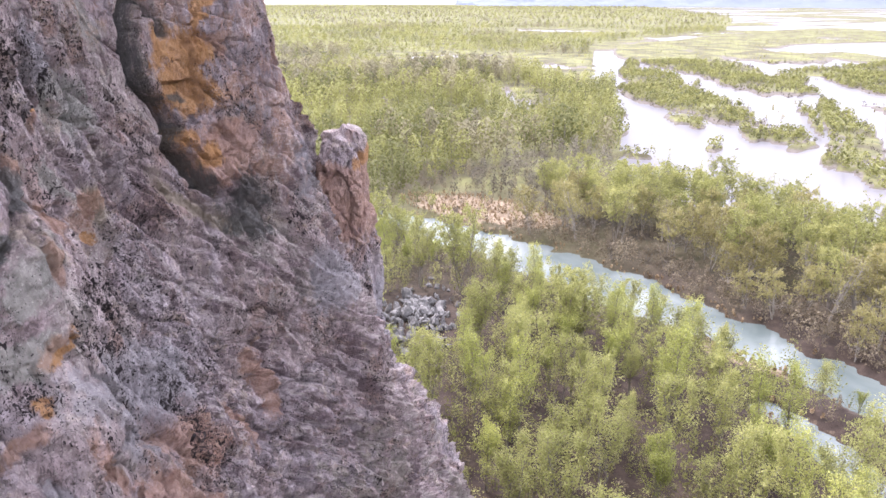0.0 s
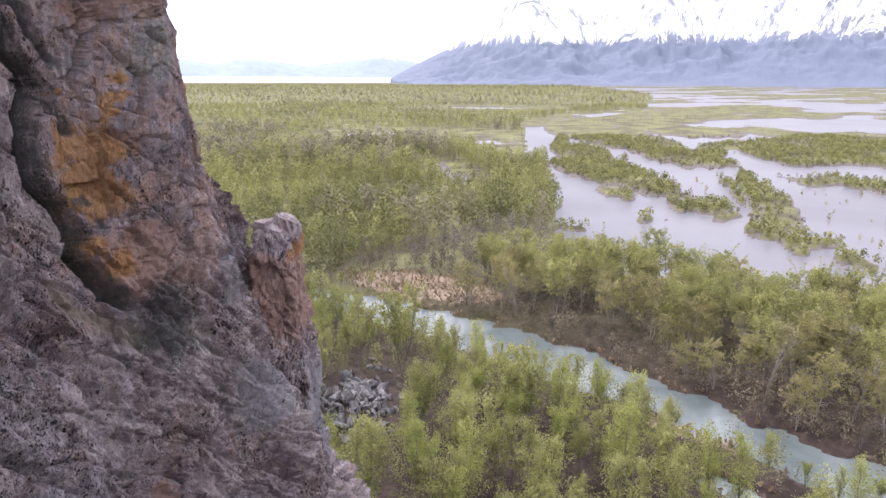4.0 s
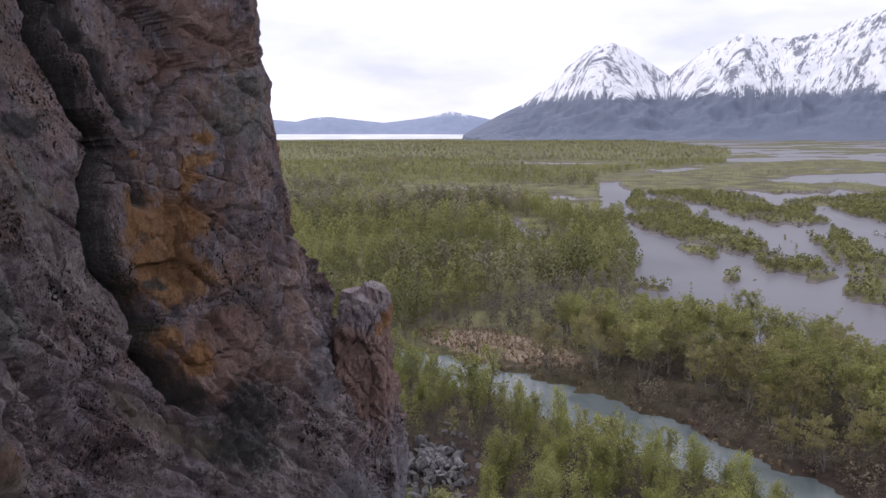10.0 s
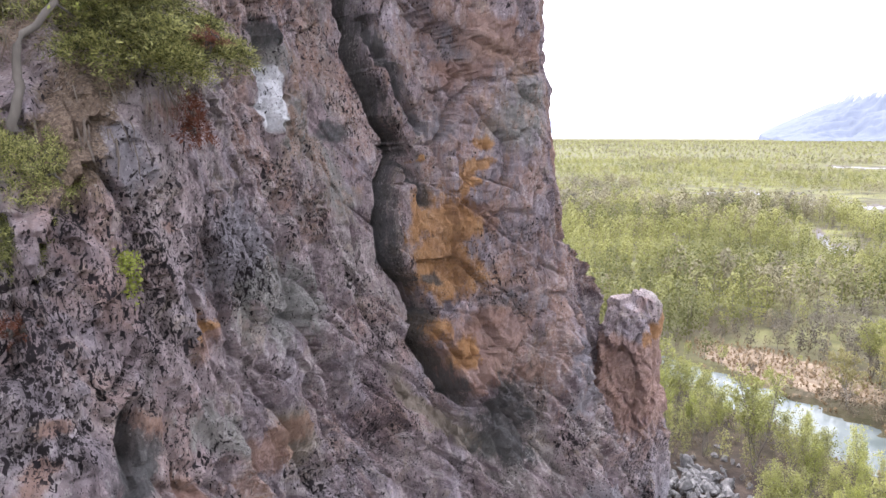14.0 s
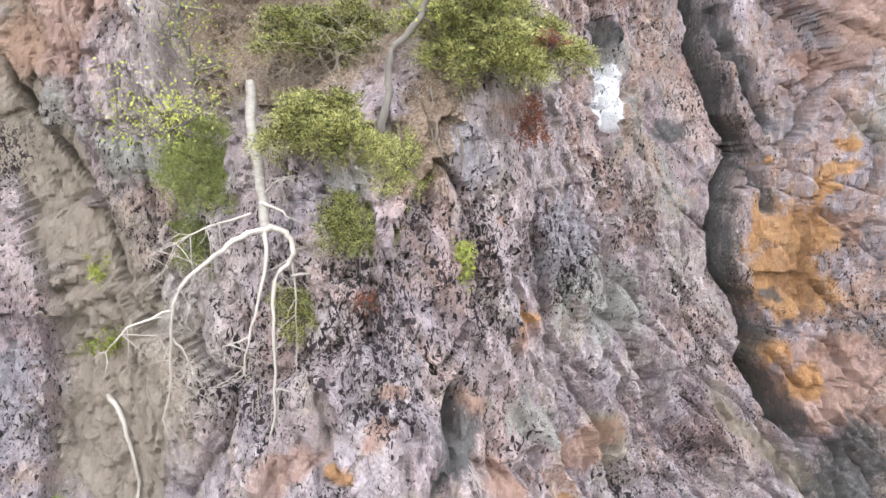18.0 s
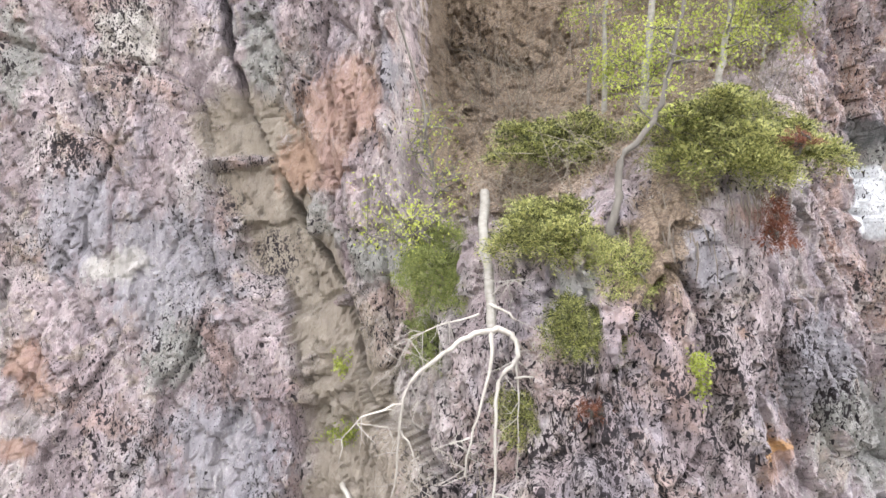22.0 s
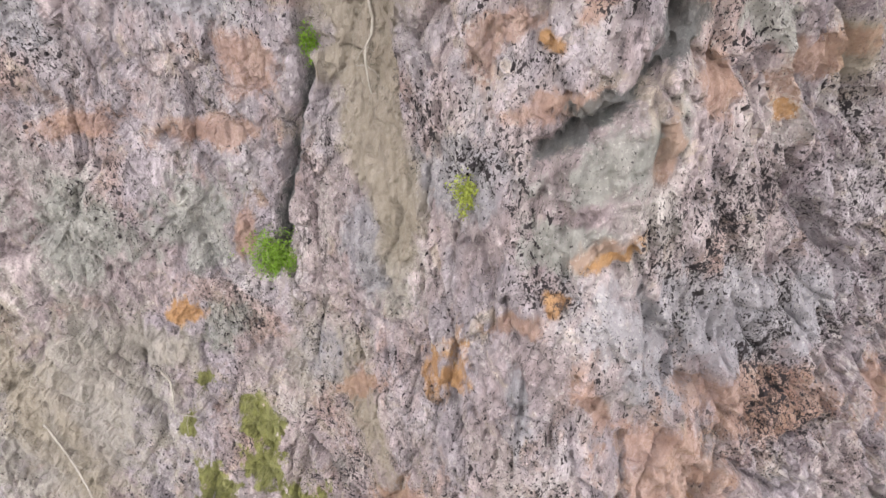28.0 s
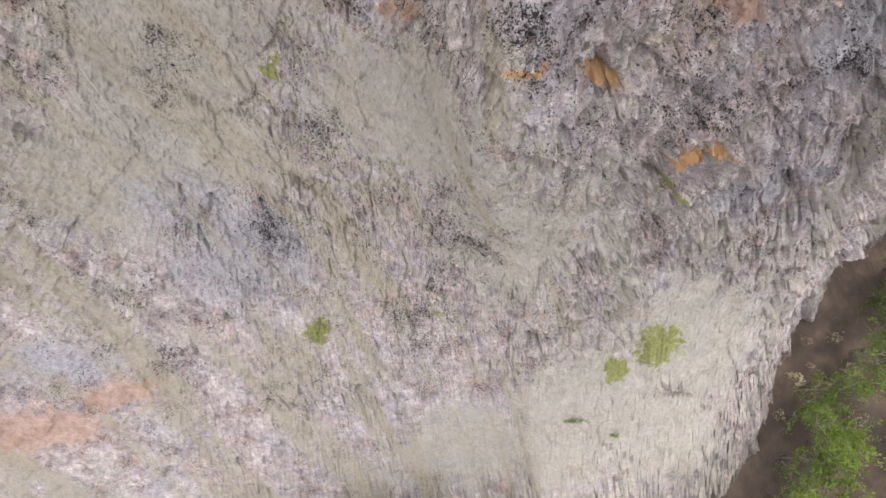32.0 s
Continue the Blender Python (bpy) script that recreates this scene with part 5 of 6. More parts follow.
def plant_near():
    rng = np.random.default_rng(77)
    x, y = scatter(rng, -14, 66, 20, 114, 3.75)
    h, wet, lake, isle, creek, tan, mud = lie_of_land(x, y)
    az = np.degrees(np.arctan2(-x, y))
    ok = ~wet & ~lake & (creek > 0.8) & ((x + 0.9 * y < 92) | (rng.uniform(0, 1, len(x)) < 0.95)) & (tan < 0.45) & clear_of_cliff(x, y, 1.0)
    seen = (az > -42) & (az < 13) & (y > 26)
    ok &= seen & (np.hypot((x + 5.2) / 5.0, (y - 63) / 13) > 1)
    idx = list(np.where(ok)[0])
    stream = bank(x, y, STREAM)
    for i in idx:
        front = x[i] + 0.9 * y[i] < 92
        if front:
            k = rng.choice(GREEN, p=[0.22, 0.25, 0.2, 0.2, 0.13])
            size = rng.uniform(0.6, 1.02) * (0.45 + 0.55 * float(step(stream[i], 1.5, 12.0)) if y[i] > 44 else 1.0)
        else:
            k = rng.choice([6, 3], p=[0.75, 0.25]) if creek[i] > 13 else rng.choice([3, 4, 6, 7], p=[0.42, 0.32, 0.16, 0.1])
            size = rng.uniform(0.62, 0.92)
            if creek[i] < 4.5:
                k, size = rng.choice([7, 7, 3]), rng.uniform(0.5, 0.8)
        if np.hypot(x[i], y[i]) < 30:
            size, k = size * 0.6, rng.choice([8, 8, 8, 7])
        copy_thing(KINDS[k], pose(x[i], y[i], h[i] - 0.05, 0, 0, rng.uniform(0, 360)) @ Matrix.Scale(size, 4))


def woods(name, label, rng, x, y, z, size, leaves, leaf_size, leaf, stems, tone=None, spread=1.0):
    """One mesh of many far crowns, each a narrow uneven clump of leaves on a stem."""
    n = len(x)
    k = n * leaves
    u = rng.uniform(0.16, 1.0, k)
    wide = np.interp(u, [0.1, 0.3, 0.6, 0.85, 1.0], [0.12, 0.22, 0.26, 0.19, 0.05]) * spread
    a, q = rng.uniform(0, 6.28, k), np.sqrt(rng.uniform(0.1, 1, k))
    s = np.repeat(size, leaves)
    lump = 1 + 0.3 * np.sin(a * 3 + np.repeat(rng.uniform(0, 6, n), leaves) + u * 7)
    c = np.stack([np.repeat(x, leaves) + s * wide * q * lump * np.cos(a), np.repeat(y, leaves) + s * wide * q * lump * np.sin(a), np.repeat(z, leaves) + s * u], -1)
    turn = np.stack([q * np.cos(a), q * np.sin(a), (u - 0.35) * 1.6], -1) + rng.normal(0, 0.35, (k, 3))
    d = np.cross(turn, rng.normal(0, 1, (k, 3)))
    d /= np.linalg.norm(d, axis=1, keepdims=True)
    e = np.cross(turn, d)
    e /= np.linalg.norm(e, axis=1, keepdims=True)
    m = (leaf_size * s * rng.uniform(0.6, 1.5, k))[:, None]
    v = np.stack([c - d * m, c + e * m * 0.6, c + d * m, c - e * m * 0.6], 1).reshape(-1, 3)
    f = np.arange(k * 4).reshape(-1, 4)
    me = mesh_of(name, v, f, leaf)
    tone = rng.normal(0, 0.2, n) if tone is None else tone
    channel(me, "tone", np.repeat(np.clip(tone, -0.5, 0.5), leaves * 4))
    ob = tagged(new(name, me), label, "trees", kind="stuff")
    if stems:
        w = 0.012 * size[:, None]
        base = np.stack([x, y, z - 0.3], -1)
        top = base + np.stack([0 * x, 0 * x, size * 0.8], -1)
        o1, o2 = np.array((1, 0.3, 0)), np.array((-0.6, 0.8, 0))
        v2 = np.stack([base + o1 * w, base + o2 * w, top + o2 * w * 0.4, top + o1 * w * 0.4], 1).reshape(-1, 3)
        tagged(new(name + "_trunks", mesh_of(name, v2, np.arange(n * 4).reshape(-1, 4), BARK)), "thin grey trunks of the far woods", "trunks", kind="stuff")
    return ob


# stretches of low brush round the pools
OPEN = [(2, 425, 75, 48, 0), (14, 258, 13, 48, 10), (36, 392, 42, 44, 0), (44, 330, 18, 50, 0), (75, 780, 120, 90, 0)]


def plant_far():
    rng = np.random.default_rng(5)
    for name, r0, r1, gap, leaves, ls, tall in (("woods_middle", 100, 330, 3.7, 200, 0.032, 9.5), ("woods_far", 330, 900, 5.6, 60, 0.056, 6.5), ("woods_distant", 900, 3000, 13, 16, 0.12, 6.5)):
        x, y = scatter(rng, -0.36 * r1, 0.78 * r1, 0, r1, gap)
        r, az = np.hypot(x, y), np.degrees(np.arctan2(-x, y))
        k = (r > r0) & (r < r1) & (az > -41) & (az < 19)
        if name == "woods_middle":
            k &= (y > 112) | (x < -14) | (x > 66)
        x, y = x[k], y[k]
        h, wet, lake, isle, creek, tan, mud = lie_of_land(x, y)
        q = np.stack([x, y, 0 * x], -1)
        thin = fbm(q * 0.02, 3, 41)
        ok = ~wet & (creek > 2) & (tan < 0.4) & (~lake | (isle > 0.1)) & (rng.uniform(0, 1, len(x)) < np.where(lake, 0.95, 0.97)) & clear_of_cliff(x, y, 2)
        x, y, h, thin, lake = x[ok], y[ok], h[ok], thin[ok], lake[ok]
        size = tall * rng.uniform(0.4, 1.1, len(x)) * np.where(lake, 0.26, 1.0) * np.clip(0.9 + 0.35 * thin, 0.5, 1.2)
        bare = 1.15 * np.exp(-((x - 16) / 25) ** 2 - ((y - 134) / 27) ** 2) + 0.35 * fbm(np.stack([x, y, 0 * x], -1) * 0.035, 2, 45)
        size = size * np.where(bare > 0.45, 0.55, 1.0)
        for o in OPEN:
            size = size * (1 - 0.72 * step(oval(x, y, o), 0.0, 0.25))
        pick = thin + rng.normal(0, 0.25, len(x))
        brown = (bare + rng.normal(0, 0.08, len(x)) > 0.5) | (pick > 1.2)
        dull = (pick > 0.6) & ~brown
        tone = 0.45 * fbm(np.stack([x, y, 0 * x], -1) * 0.05, 3, 48) + rng.normal(0, 0.17, len(x))
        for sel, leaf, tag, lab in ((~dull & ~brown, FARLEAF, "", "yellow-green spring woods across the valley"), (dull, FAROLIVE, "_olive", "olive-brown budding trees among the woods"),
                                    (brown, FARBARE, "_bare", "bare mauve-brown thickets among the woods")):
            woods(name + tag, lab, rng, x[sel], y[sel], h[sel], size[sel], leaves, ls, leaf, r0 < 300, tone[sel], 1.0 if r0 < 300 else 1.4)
    # bushes on the river bars, and small ones standing in the silt
    x, y = scatter(rng, 20, 260, 90, 420, 1.9)
    h, wet, lake, isle, creek, tan, mud = lie_of_land(x, y)
    q = np.stack([x, y, 0 * x], -1)
    k = lake & (isle > 0.05) & (fbm(q * 0.06, 3, 55) + rng.normal(0, 0.3, len(x)) > -0.15)
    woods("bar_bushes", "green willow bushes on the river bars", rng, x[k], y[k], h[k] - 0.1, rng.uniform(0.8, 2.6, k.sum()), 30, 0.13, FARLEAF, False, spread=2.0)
    k = lake & (isle > -0.02) & (rng.uniform(0, 1, len(x)) < 0.35)
    woods("bar_brush", "brown brush along the river bars", rng, x[k], y[k], h[k], rng.uniform(0.5, 1.5, k.sum()), 16, 0.17, FARBARE, False, spread=2.0)
    x, y = rng.uniform(84, 170, 110), rng.uniform(105, 250, 110)
    h, wet, lake, isle, creek, tan, mud = lie_of_land(x, y)
    k = lake & (isle < 0)
    woods("silt_bushes", "small dark bushes standing in the silty flat", rng, x[k], y[k], np.full(k.sum(), -0.6), rng.uniform(0.8, 2.4, k.sum()), 50, 0.08, OLIVE, False)


def understorey():
    """Low shrubs and dry grass on the near valley floor."""
    rng = np.random.default_rng(9)
    x, y = scatter(rng, -14, 66, -14, 140, 1.5)
    h, wet, lake, isle, creek, tan, mud = lie_of_land(x, y)
    az = np.degrees(np.arctan2(-x, y))
    ok = ~wet & ~lake & (creek > 0.5) & clear_of_cliff(x, y, 0.5) & ((az > -45) & (az < 15) & (y > 22) | (np.hypot(x - 8, y - 4) < 26))
    pile = np.hypot((x + 5.4) / 4.6, (y - 66) / 9) < 1
    k = ok & ~pile & (rng.uniform(0, 1, len(x)) < np.where(tan > 0.3, 0.35, 0.75))
    woods("undergrowth", "low brown budding shrubs under the trees", rng, x[k], y[k], h[k], rng.uniform(0.7, 2.0, k.sum()), 50, 0.055, THICKET, False)
    x, y = scatter(rng, -10, 66, 30, 114, 1.7)
    h, wet, lake, isle, creek, tan, mud = lie_of_land(x, y)
    k = ~wet & ~lake & (creek > 0.3) & (creek < 6.5) & (tan < 0.4) & (x + 0.9 * y > 92)
    woods("bank_brush", "brown budding brush along the creek bank", rng, x[k], y[k], h[k] - 0.1, rng.uniform(1.2, 3.2, k.sum()), 90, 0.045, THICKET, False, spread=1.6)
    x, y = scatter(rng, -14, 60, 22, 100, 2.1)
    h, wet, lake, isle, creek, tan, mud = lie_of_land(x, y)
    pile = np.hypot((x + 5.4) / 4.6, (y - 66) / 9) < 1
    k = ~wet & (creek > 0.6) & (tan < 0.4) & ~pile & clear_of_cliff(x, y, 1.0) & (x + 0.9 * y < 92) & (rng.uniform(0, 1, len(x)) < 0.8)
    woods("saplings", "low green saplings filling the woods below the cliff", rng, x[k], y[k], h[k], rng.uniform(1.8, 4.6, k.sum()), 170, 0.022, LEAF, False)
    x, y = scatter(rng, -16, 40, 50, 126, 0.8)
    h, wet, lake, isle, creek, tan, mud = lie_of_land(x, y)
    k = ~wet & (tan > 0.2) & (rng.uniform(0, 1, len(x)) < 0.8)
    woods("dry_grass", "tan tussocks of dry grass along the creek bank", rng, x[k], y[k], h[k], rng.uniform(0.35, 0.8, k.sum()), 14, 0.22, GRASS, False)


def plant_foot():
    """Leafy trees close under the cliff."""
    rng = np.random.default_rng(78)
    x, y = scatter(rng, -6, 30, -16, 25, 2.9)
    ok = clear_of_cliff(x, y, 0.8) & (np.hypot(x - 8, y - 8) < 19)
    for i in np.where(ok)[0]:
        copy_thing(KINDS[8], pose(x[i], y[i], 0.3, 0, 0, rng.uniform(0, 360)) @ Matrix.Scale(rng.uniform(0.5, 0.95), 4))


plant_near()
plant_foot()
understorey()
plant_far()
for k in KINDS:
    for ob in (*k.children_recursive, k):
        bpy.data.objects.remove(ob)


# ---- plants and dead wood on the cliff ----
VIEW = np.array((-math.sin(radians(72)), math.cos(radians(72)), 0.0))
SIDE = np.array((math.cos(radians(72)), math.sin(radians(72)), 0.0))
UP = np.array((0.0, 0.0, 1.0))


def branch(points, r0, r1, rng, sides=6, wobble=0.007):
    """A tapered limb through guide points, smoothed and a little crooked."""
    p = np.array(points, float)
    out = []
    for j in range(len(p) - 1):
        a, b, c, d = p[max(j - 1, 0)], p[j], p[j + 1], p[min(j + 2, len(p) - 1)]
        for u in np.linspace(0, 1, 4, endpoint=False):
            out.append(0.5 * ((2 * b) + (c - a) * u + (2 * a - 5 * b + 4 * c - d) * u * u + (3 * b - a - 3 * c + d) * u ** 3))
    out.append(p[-1])
    out = np.array(out)
    out[1:-1] += rng.normal(0, wobble, (len(out) - 2, 3))
    u = np.linspace(0, 1, len(out))
    return out, tube(out, r0 + (r1 - r0) * u ** 0.8, sides)


def twigs(rng, path, count, length, droop):
    made = []
    for _ in range(count):
        e = path[rng.integers(len(path) // 3, len(path))]
        d = rng.normal(0, 1, 3) * np.array((1, 1, 0.6)) + np.array((0, 0, -droop))
        d /= np.linalg.norm(d)
        l = length * rng.uniform(0.5, 1.7)
        m = e + d * l * 0.5 + rng.normal(0, 0.1 * l, 3)
        g = e + d * l + np.array((0, 0, -0.2 * droop * l)) + rng.normal(0, 0.1 * l, 3)
        made.append(tube([e, m, g], [0.0042, 0.003, 0.0014], 4))
        if rng.uniform() < 0.6:
            made.append(tube([m, m + (g - m) * 0.6 + rng.normal(0, 0.2 * l, 3)], [0.0026, 0.001], 3))
    return made


def dead_tree():
    """A bleached tree that hangs head down from the ledge."""
    rng = np.random.default_rng(21)
    root = tagged(new("dead_tree"), "bleached dead tree hanging head down from the ledge", "dead tree")
    fork = np.array(on_face(119.14, 34.2, 0.35)) + SIDE * 0.17 + UP * 0.11

    def local(points):
        return [fork + SIDE * u + UP * v - VIEW * w for u, v, w in points]

    path, tr = branch(local([(0.02, 1.22, -1.1), (-0.02, 0.75, -0.62), (0.0, 0.3, -0.2), (0, 0, 0)]), 0.05, 0.042, rng, 8, 0.006)
    part("trunk", mesh_of("trunk", *tr, BIRCH, True), root, "pale grey broken trunk")
    limbs = [
        ([(0, 0, 0), (-0.2, -0.05, 0.05), (-0.40, -0.17, 0.12), (-0.67, -0.4, 0.2), (-0.75, -0.69, 0.2), (-0.79, -1.22, 0.12)], 0.034, 0.010, 10),
        ([(-0.74, -0.57, 0.2), (-1.05, -0.67, 0.22), (-1.22, -0.86, 0.16)], 0.014, 0.004, 5),
        ([(-0.74, -0.78, 0.2), (-0.64, -1.0, 0.22), (-0.70, -1.32, 0.2)], 0.011, 0.003, 3),
        ([(0, 0, 0), (-0.03, -0.35, 0.1), (-0.16, -0.79, 0.14), (-0.23, -1.18, 0.1)], 0.026, 0.008, 8),
        ([(-0.17, -0.86, 0.14), (-0.33, -0.87, 0.2), (-0.48, -0.94, 0.2)], 0.011, 0.003, 4),
        ([(0, 0, 0), (0.1, 0.0, 0.06), (0.19, -0.08, 0.1), (0.18, -0.24, 0.14), (0.04, -0.4, 0.18), (0.01, -0.8, 0.22), (0.0, -1.47, 0.16), (-0.05, -1.78, 0.1)], 0.038, 0.010, 14),
        ([(0.17, -0.37, 0.16), (0.64, -0.37, 0.1), (0.95, -0.27, 0.02)], 0.014, 0.004, 7),
        ([(0.18, -0.22, 0.14), (0.21, -0.7, 0.14), (0.19, -1.4, 0.1)], 0.013, 0.004, 5),
        ([(-0.1, 0.12, -0.1), (-0.45, 0.02, 0.0), (-0.88, -0.17, 0.02)], 0.013, 0.003, 9),
        ([(-0.02, 0.2, -0.1), (0.12, 0.15, 0.02), (0.19, 0.08, 0.06)], 0.018, 0.008, 1),
        ([(0.0, 0.25, -0.15), (0.12, 0.38, -0.1), (0.26, 0.42, -0.06)], 0.011, 0.004, 4),
        ([(0.01, -1.3, 0.17), (0.3, -1.4, 0.16), (0.55, -1.55, 0.1), (0.6, -1.8, 0.08)], 0.012, 0.003, 9),
    ]
    for points, r0, r1, n in limbs:
        path, tb = branch(local(points), 0.84 * r0, 0.84 * r1, rng)
        limb = part("limb", mesh_of("limb", *tb, DEADWOOD, True), root, "white bare limb with thin twigs")
        for tw in twigs(rng, path, int(1.6 * n), 0.27, 0.7):
            part("twig", mesh_of("twig", *tw, DEADWOOD, True), limb)


dead_tree()


def fallen_branch():
    rng = np.random.default_rng(22)
    root = tagged(new("fallen_branch"), "bleached crooked branch lying in the dirt chute", "branch")
    pts = [np.array(on_face(s, z, 0.06)) for s, z in ((116.55, 32.36), (116.75, 32.2), (116.9, 31.85), (116.95, 31.5), (116.85, 31.2), (116.85, 30.75))]
    path, tb = branch(pts, 0.034, 0.010, rng)
    limb = part("limb", mesh_of("limb", *tb, DEADWOOD, True), root)
    for tw in twigs(rng, path, 7, 0.3, 0.8):
        part("twig", mesh_of("twig", *tw, DEADWOOD, True), limb)


fallen_branch()


def dry_stalk(seed, s0, z0, s1, z1):
    """A thin bleached stalk lying down the dusty slope."""
    rng = np.random.default_rng(seed)
    root = tagged(new("dry_stalk"), "thin bleached stalk lying on the dusty slope", "branch", "stalks on the slope")
    u = np.linspace(0, 1, 5)
    pts = [np.array(on_face(s0 + (s1 - s0) * k + rng.normal(0, 0.07), z0 + (z1 - z0) * k, 0.14)) for k in u]
    path, tb = branch(pts, 0.022, 0.008, rng, 5)
    limb = part("stem", mesh_of("stem", *tb, DEADWOOD, True), root)
    for tw in twigs(rng, path, 9, 0.35, 0.5):
        part("twig", mesh_of("twig", *tw, DEADWOOD, True), limb)


dry_stalk(23, 111.1, 25.5, 112.1, 22.8)
dry_stalk(24, 109.2, 20.5, 109.25, 17.7)
dry_stalk(25, 113.0, 26.2, 113.4, 25.2)


def sprays(rng, count, rx, ry, rz, length):
    """Feathery sprays in shelves that fan outwards over a low mound, as narrow leaves in rows."""
    v = []
    for _ in range(count):
        a, q = rng.uniform(0, 6.28), math.sqrt(rng.uniform(0, 1))
        x, y = math.cos(a) * q, math.sin(a) * q
        h = math.sqrt(max(0.0, 1 - q * q)) * (1 - 0.75 * rng.uniform(0, 1) ** 2)
        c = np.array((x * rx, y * ry, h * rz))
        d = np.array((x + rng.normal(0, 0.5), y + rng.normal(0, 0.5), 0.25 + 0.5 * h + rng.normal(0, 0.2)))
        d /= np.linalg.norm(d)
        n = np.cross(d, np.array((0, 0, 1.0)) + rng.normal(0, 0.35, 3))
        n /= np.linalg.norm(n) + 1e-9
        l = length * rng.uniform(0.5, 1.25)
        for k in range(6):
            b = c + d * l * k / 5.0 - np.array((0, 0, 0.02 * k * k * l))
            for sd in (-1, 1):
                e = d * 0.7 + n * sd * rng.uniform(0.5, 1.0) + rng.normal(0, 0.22, 3)
                w = np.cross(e, np.cross(d, n)) * 0.17
                sz = l * 0.26 * (1 - 0.1 * k)
                v += [b, b + e * sz * 0.5 + w * sz, b + e * sz, b + e * sz * 0.5 - w * sz]
    v = np.array(v)
    return v, np.arange(len(v)).reshape(-1, 4)


def juniper(seed, s, z, proud, rx, ry, rz, count, material, label, tilt=0.0, length=0.17):
    rng = np.random.default_rng(seed)
    root = tagged(new("juniper_shrub"), label, "shrub", "shrubs on the ledge")
    lobes = []
    for k in range(15):
        a, q = 2.4 * k + rng.uniform(-0.4, 0.4), math.sqrt((k + 0.5) / 15) * rng.uniform(0.8, 1.0)
        v, f = sprays(rng, int(count * 0.12), rx * rng.uniform(0.2, 0.34), ry * rng.uniform(0.22, 0.4), rz * rng.uniform(0.25, 0.5), length)
        lobes.append((v + np.array((math.cos(a) * rx * q, math.sin(a) * ry * q, rng.uniform(0.0, 0.75) * rz * (1.1 - q))), f))
    v, f = joined(lobes)
    part("foliage", mesh_of("foliage", v, f, material), root)
    for _ in range(7):
        a = rng.uniform(0, 6.28)
        e = np.array((math.cos(a) * rx * 0.6, math.sin(a) * ry * 0.6, rz * rng.uniform(0.1, 0.6)))
        part("stem", mesh_of("stem", *branch([(0, 0, -0.15), e * 0.5 + np.array((0, 0, 0.05)), e], 0.014, 0.004, rng, 5)[1], DARKBARK, True), root)
    root.matrix_world = Matrix.Translation(on_face(s, z, proud)) @ pose(0, 0, 0, 0, 0, 72) @ pose(0, 0, 0, tilt)
    return root


juniper(31, 120.1, 35.95, 0.0, 0.85, 0.6, 0.42, 1700, JUNIPER, "spreading olive-green juniper on the ledge", 25)
juniper(32, 121.45, 35.75, 0.1, 0.85, 0.6, 0.62, 2300, JUNIPER, "dense olive-green juniper overhanging the rock edge", 35)
juniper(33, 119.95, 35.0, -0.05, 0.62, 0.45, 0.42, 1700, JUNIPER, "low olive juniper behind the dead trunk", 35)
juniper(34, 120.0, 34.3, 0.06, 0.28, 0.26, 0.22, 500, JUNIPER, "small dull green juniper on the rib", 60, 0.12)
juniper(35, 119.5, 33.6, 0.06, 0.25, 0.25, 0.2, 320, JUNIPER, "small green juniper tuft below the dead tree", 65, 0.1)
juniper(36, 118.5, 34.75, 0.1, 0.42, 0.5, 0.36, 850, SHADEJUNIPER, "dark green juniper hanging beside the dirt chute", 60, 0.14)
juniper(37, 121.55, 35.15, 0.25, 0.1, 0.22, 0.12, 70, RUSTY, "rust-red dead juniper hanging over the edge", 75, 0.14)
juniper(38, 120.1, 33.72, 0.04, 0.12, 0.1, 0.1, 45, RUSTY, "rust-red dead tuft on the rock", 60, 0.09)
juniper(39, 121.55, 35.8, 0.7, 0.13, 0.12, 0.14, 45, RUSTY, "rusty dying sprays in the juniper", 30, 0.12)
juniper(40, 120.4, 34.8, 0.06, 0.3, 0.3, 0.18, 320, JUNIPER, "thin green mat creeping down the rib", 60, 0.1)
juniper(41, 118.2, 34.05, 0.06, 0.24, 0.28, 0.2, 220, SHADEJUNIPER, "small green shrub at the edge of the chute", 60, 0.11)


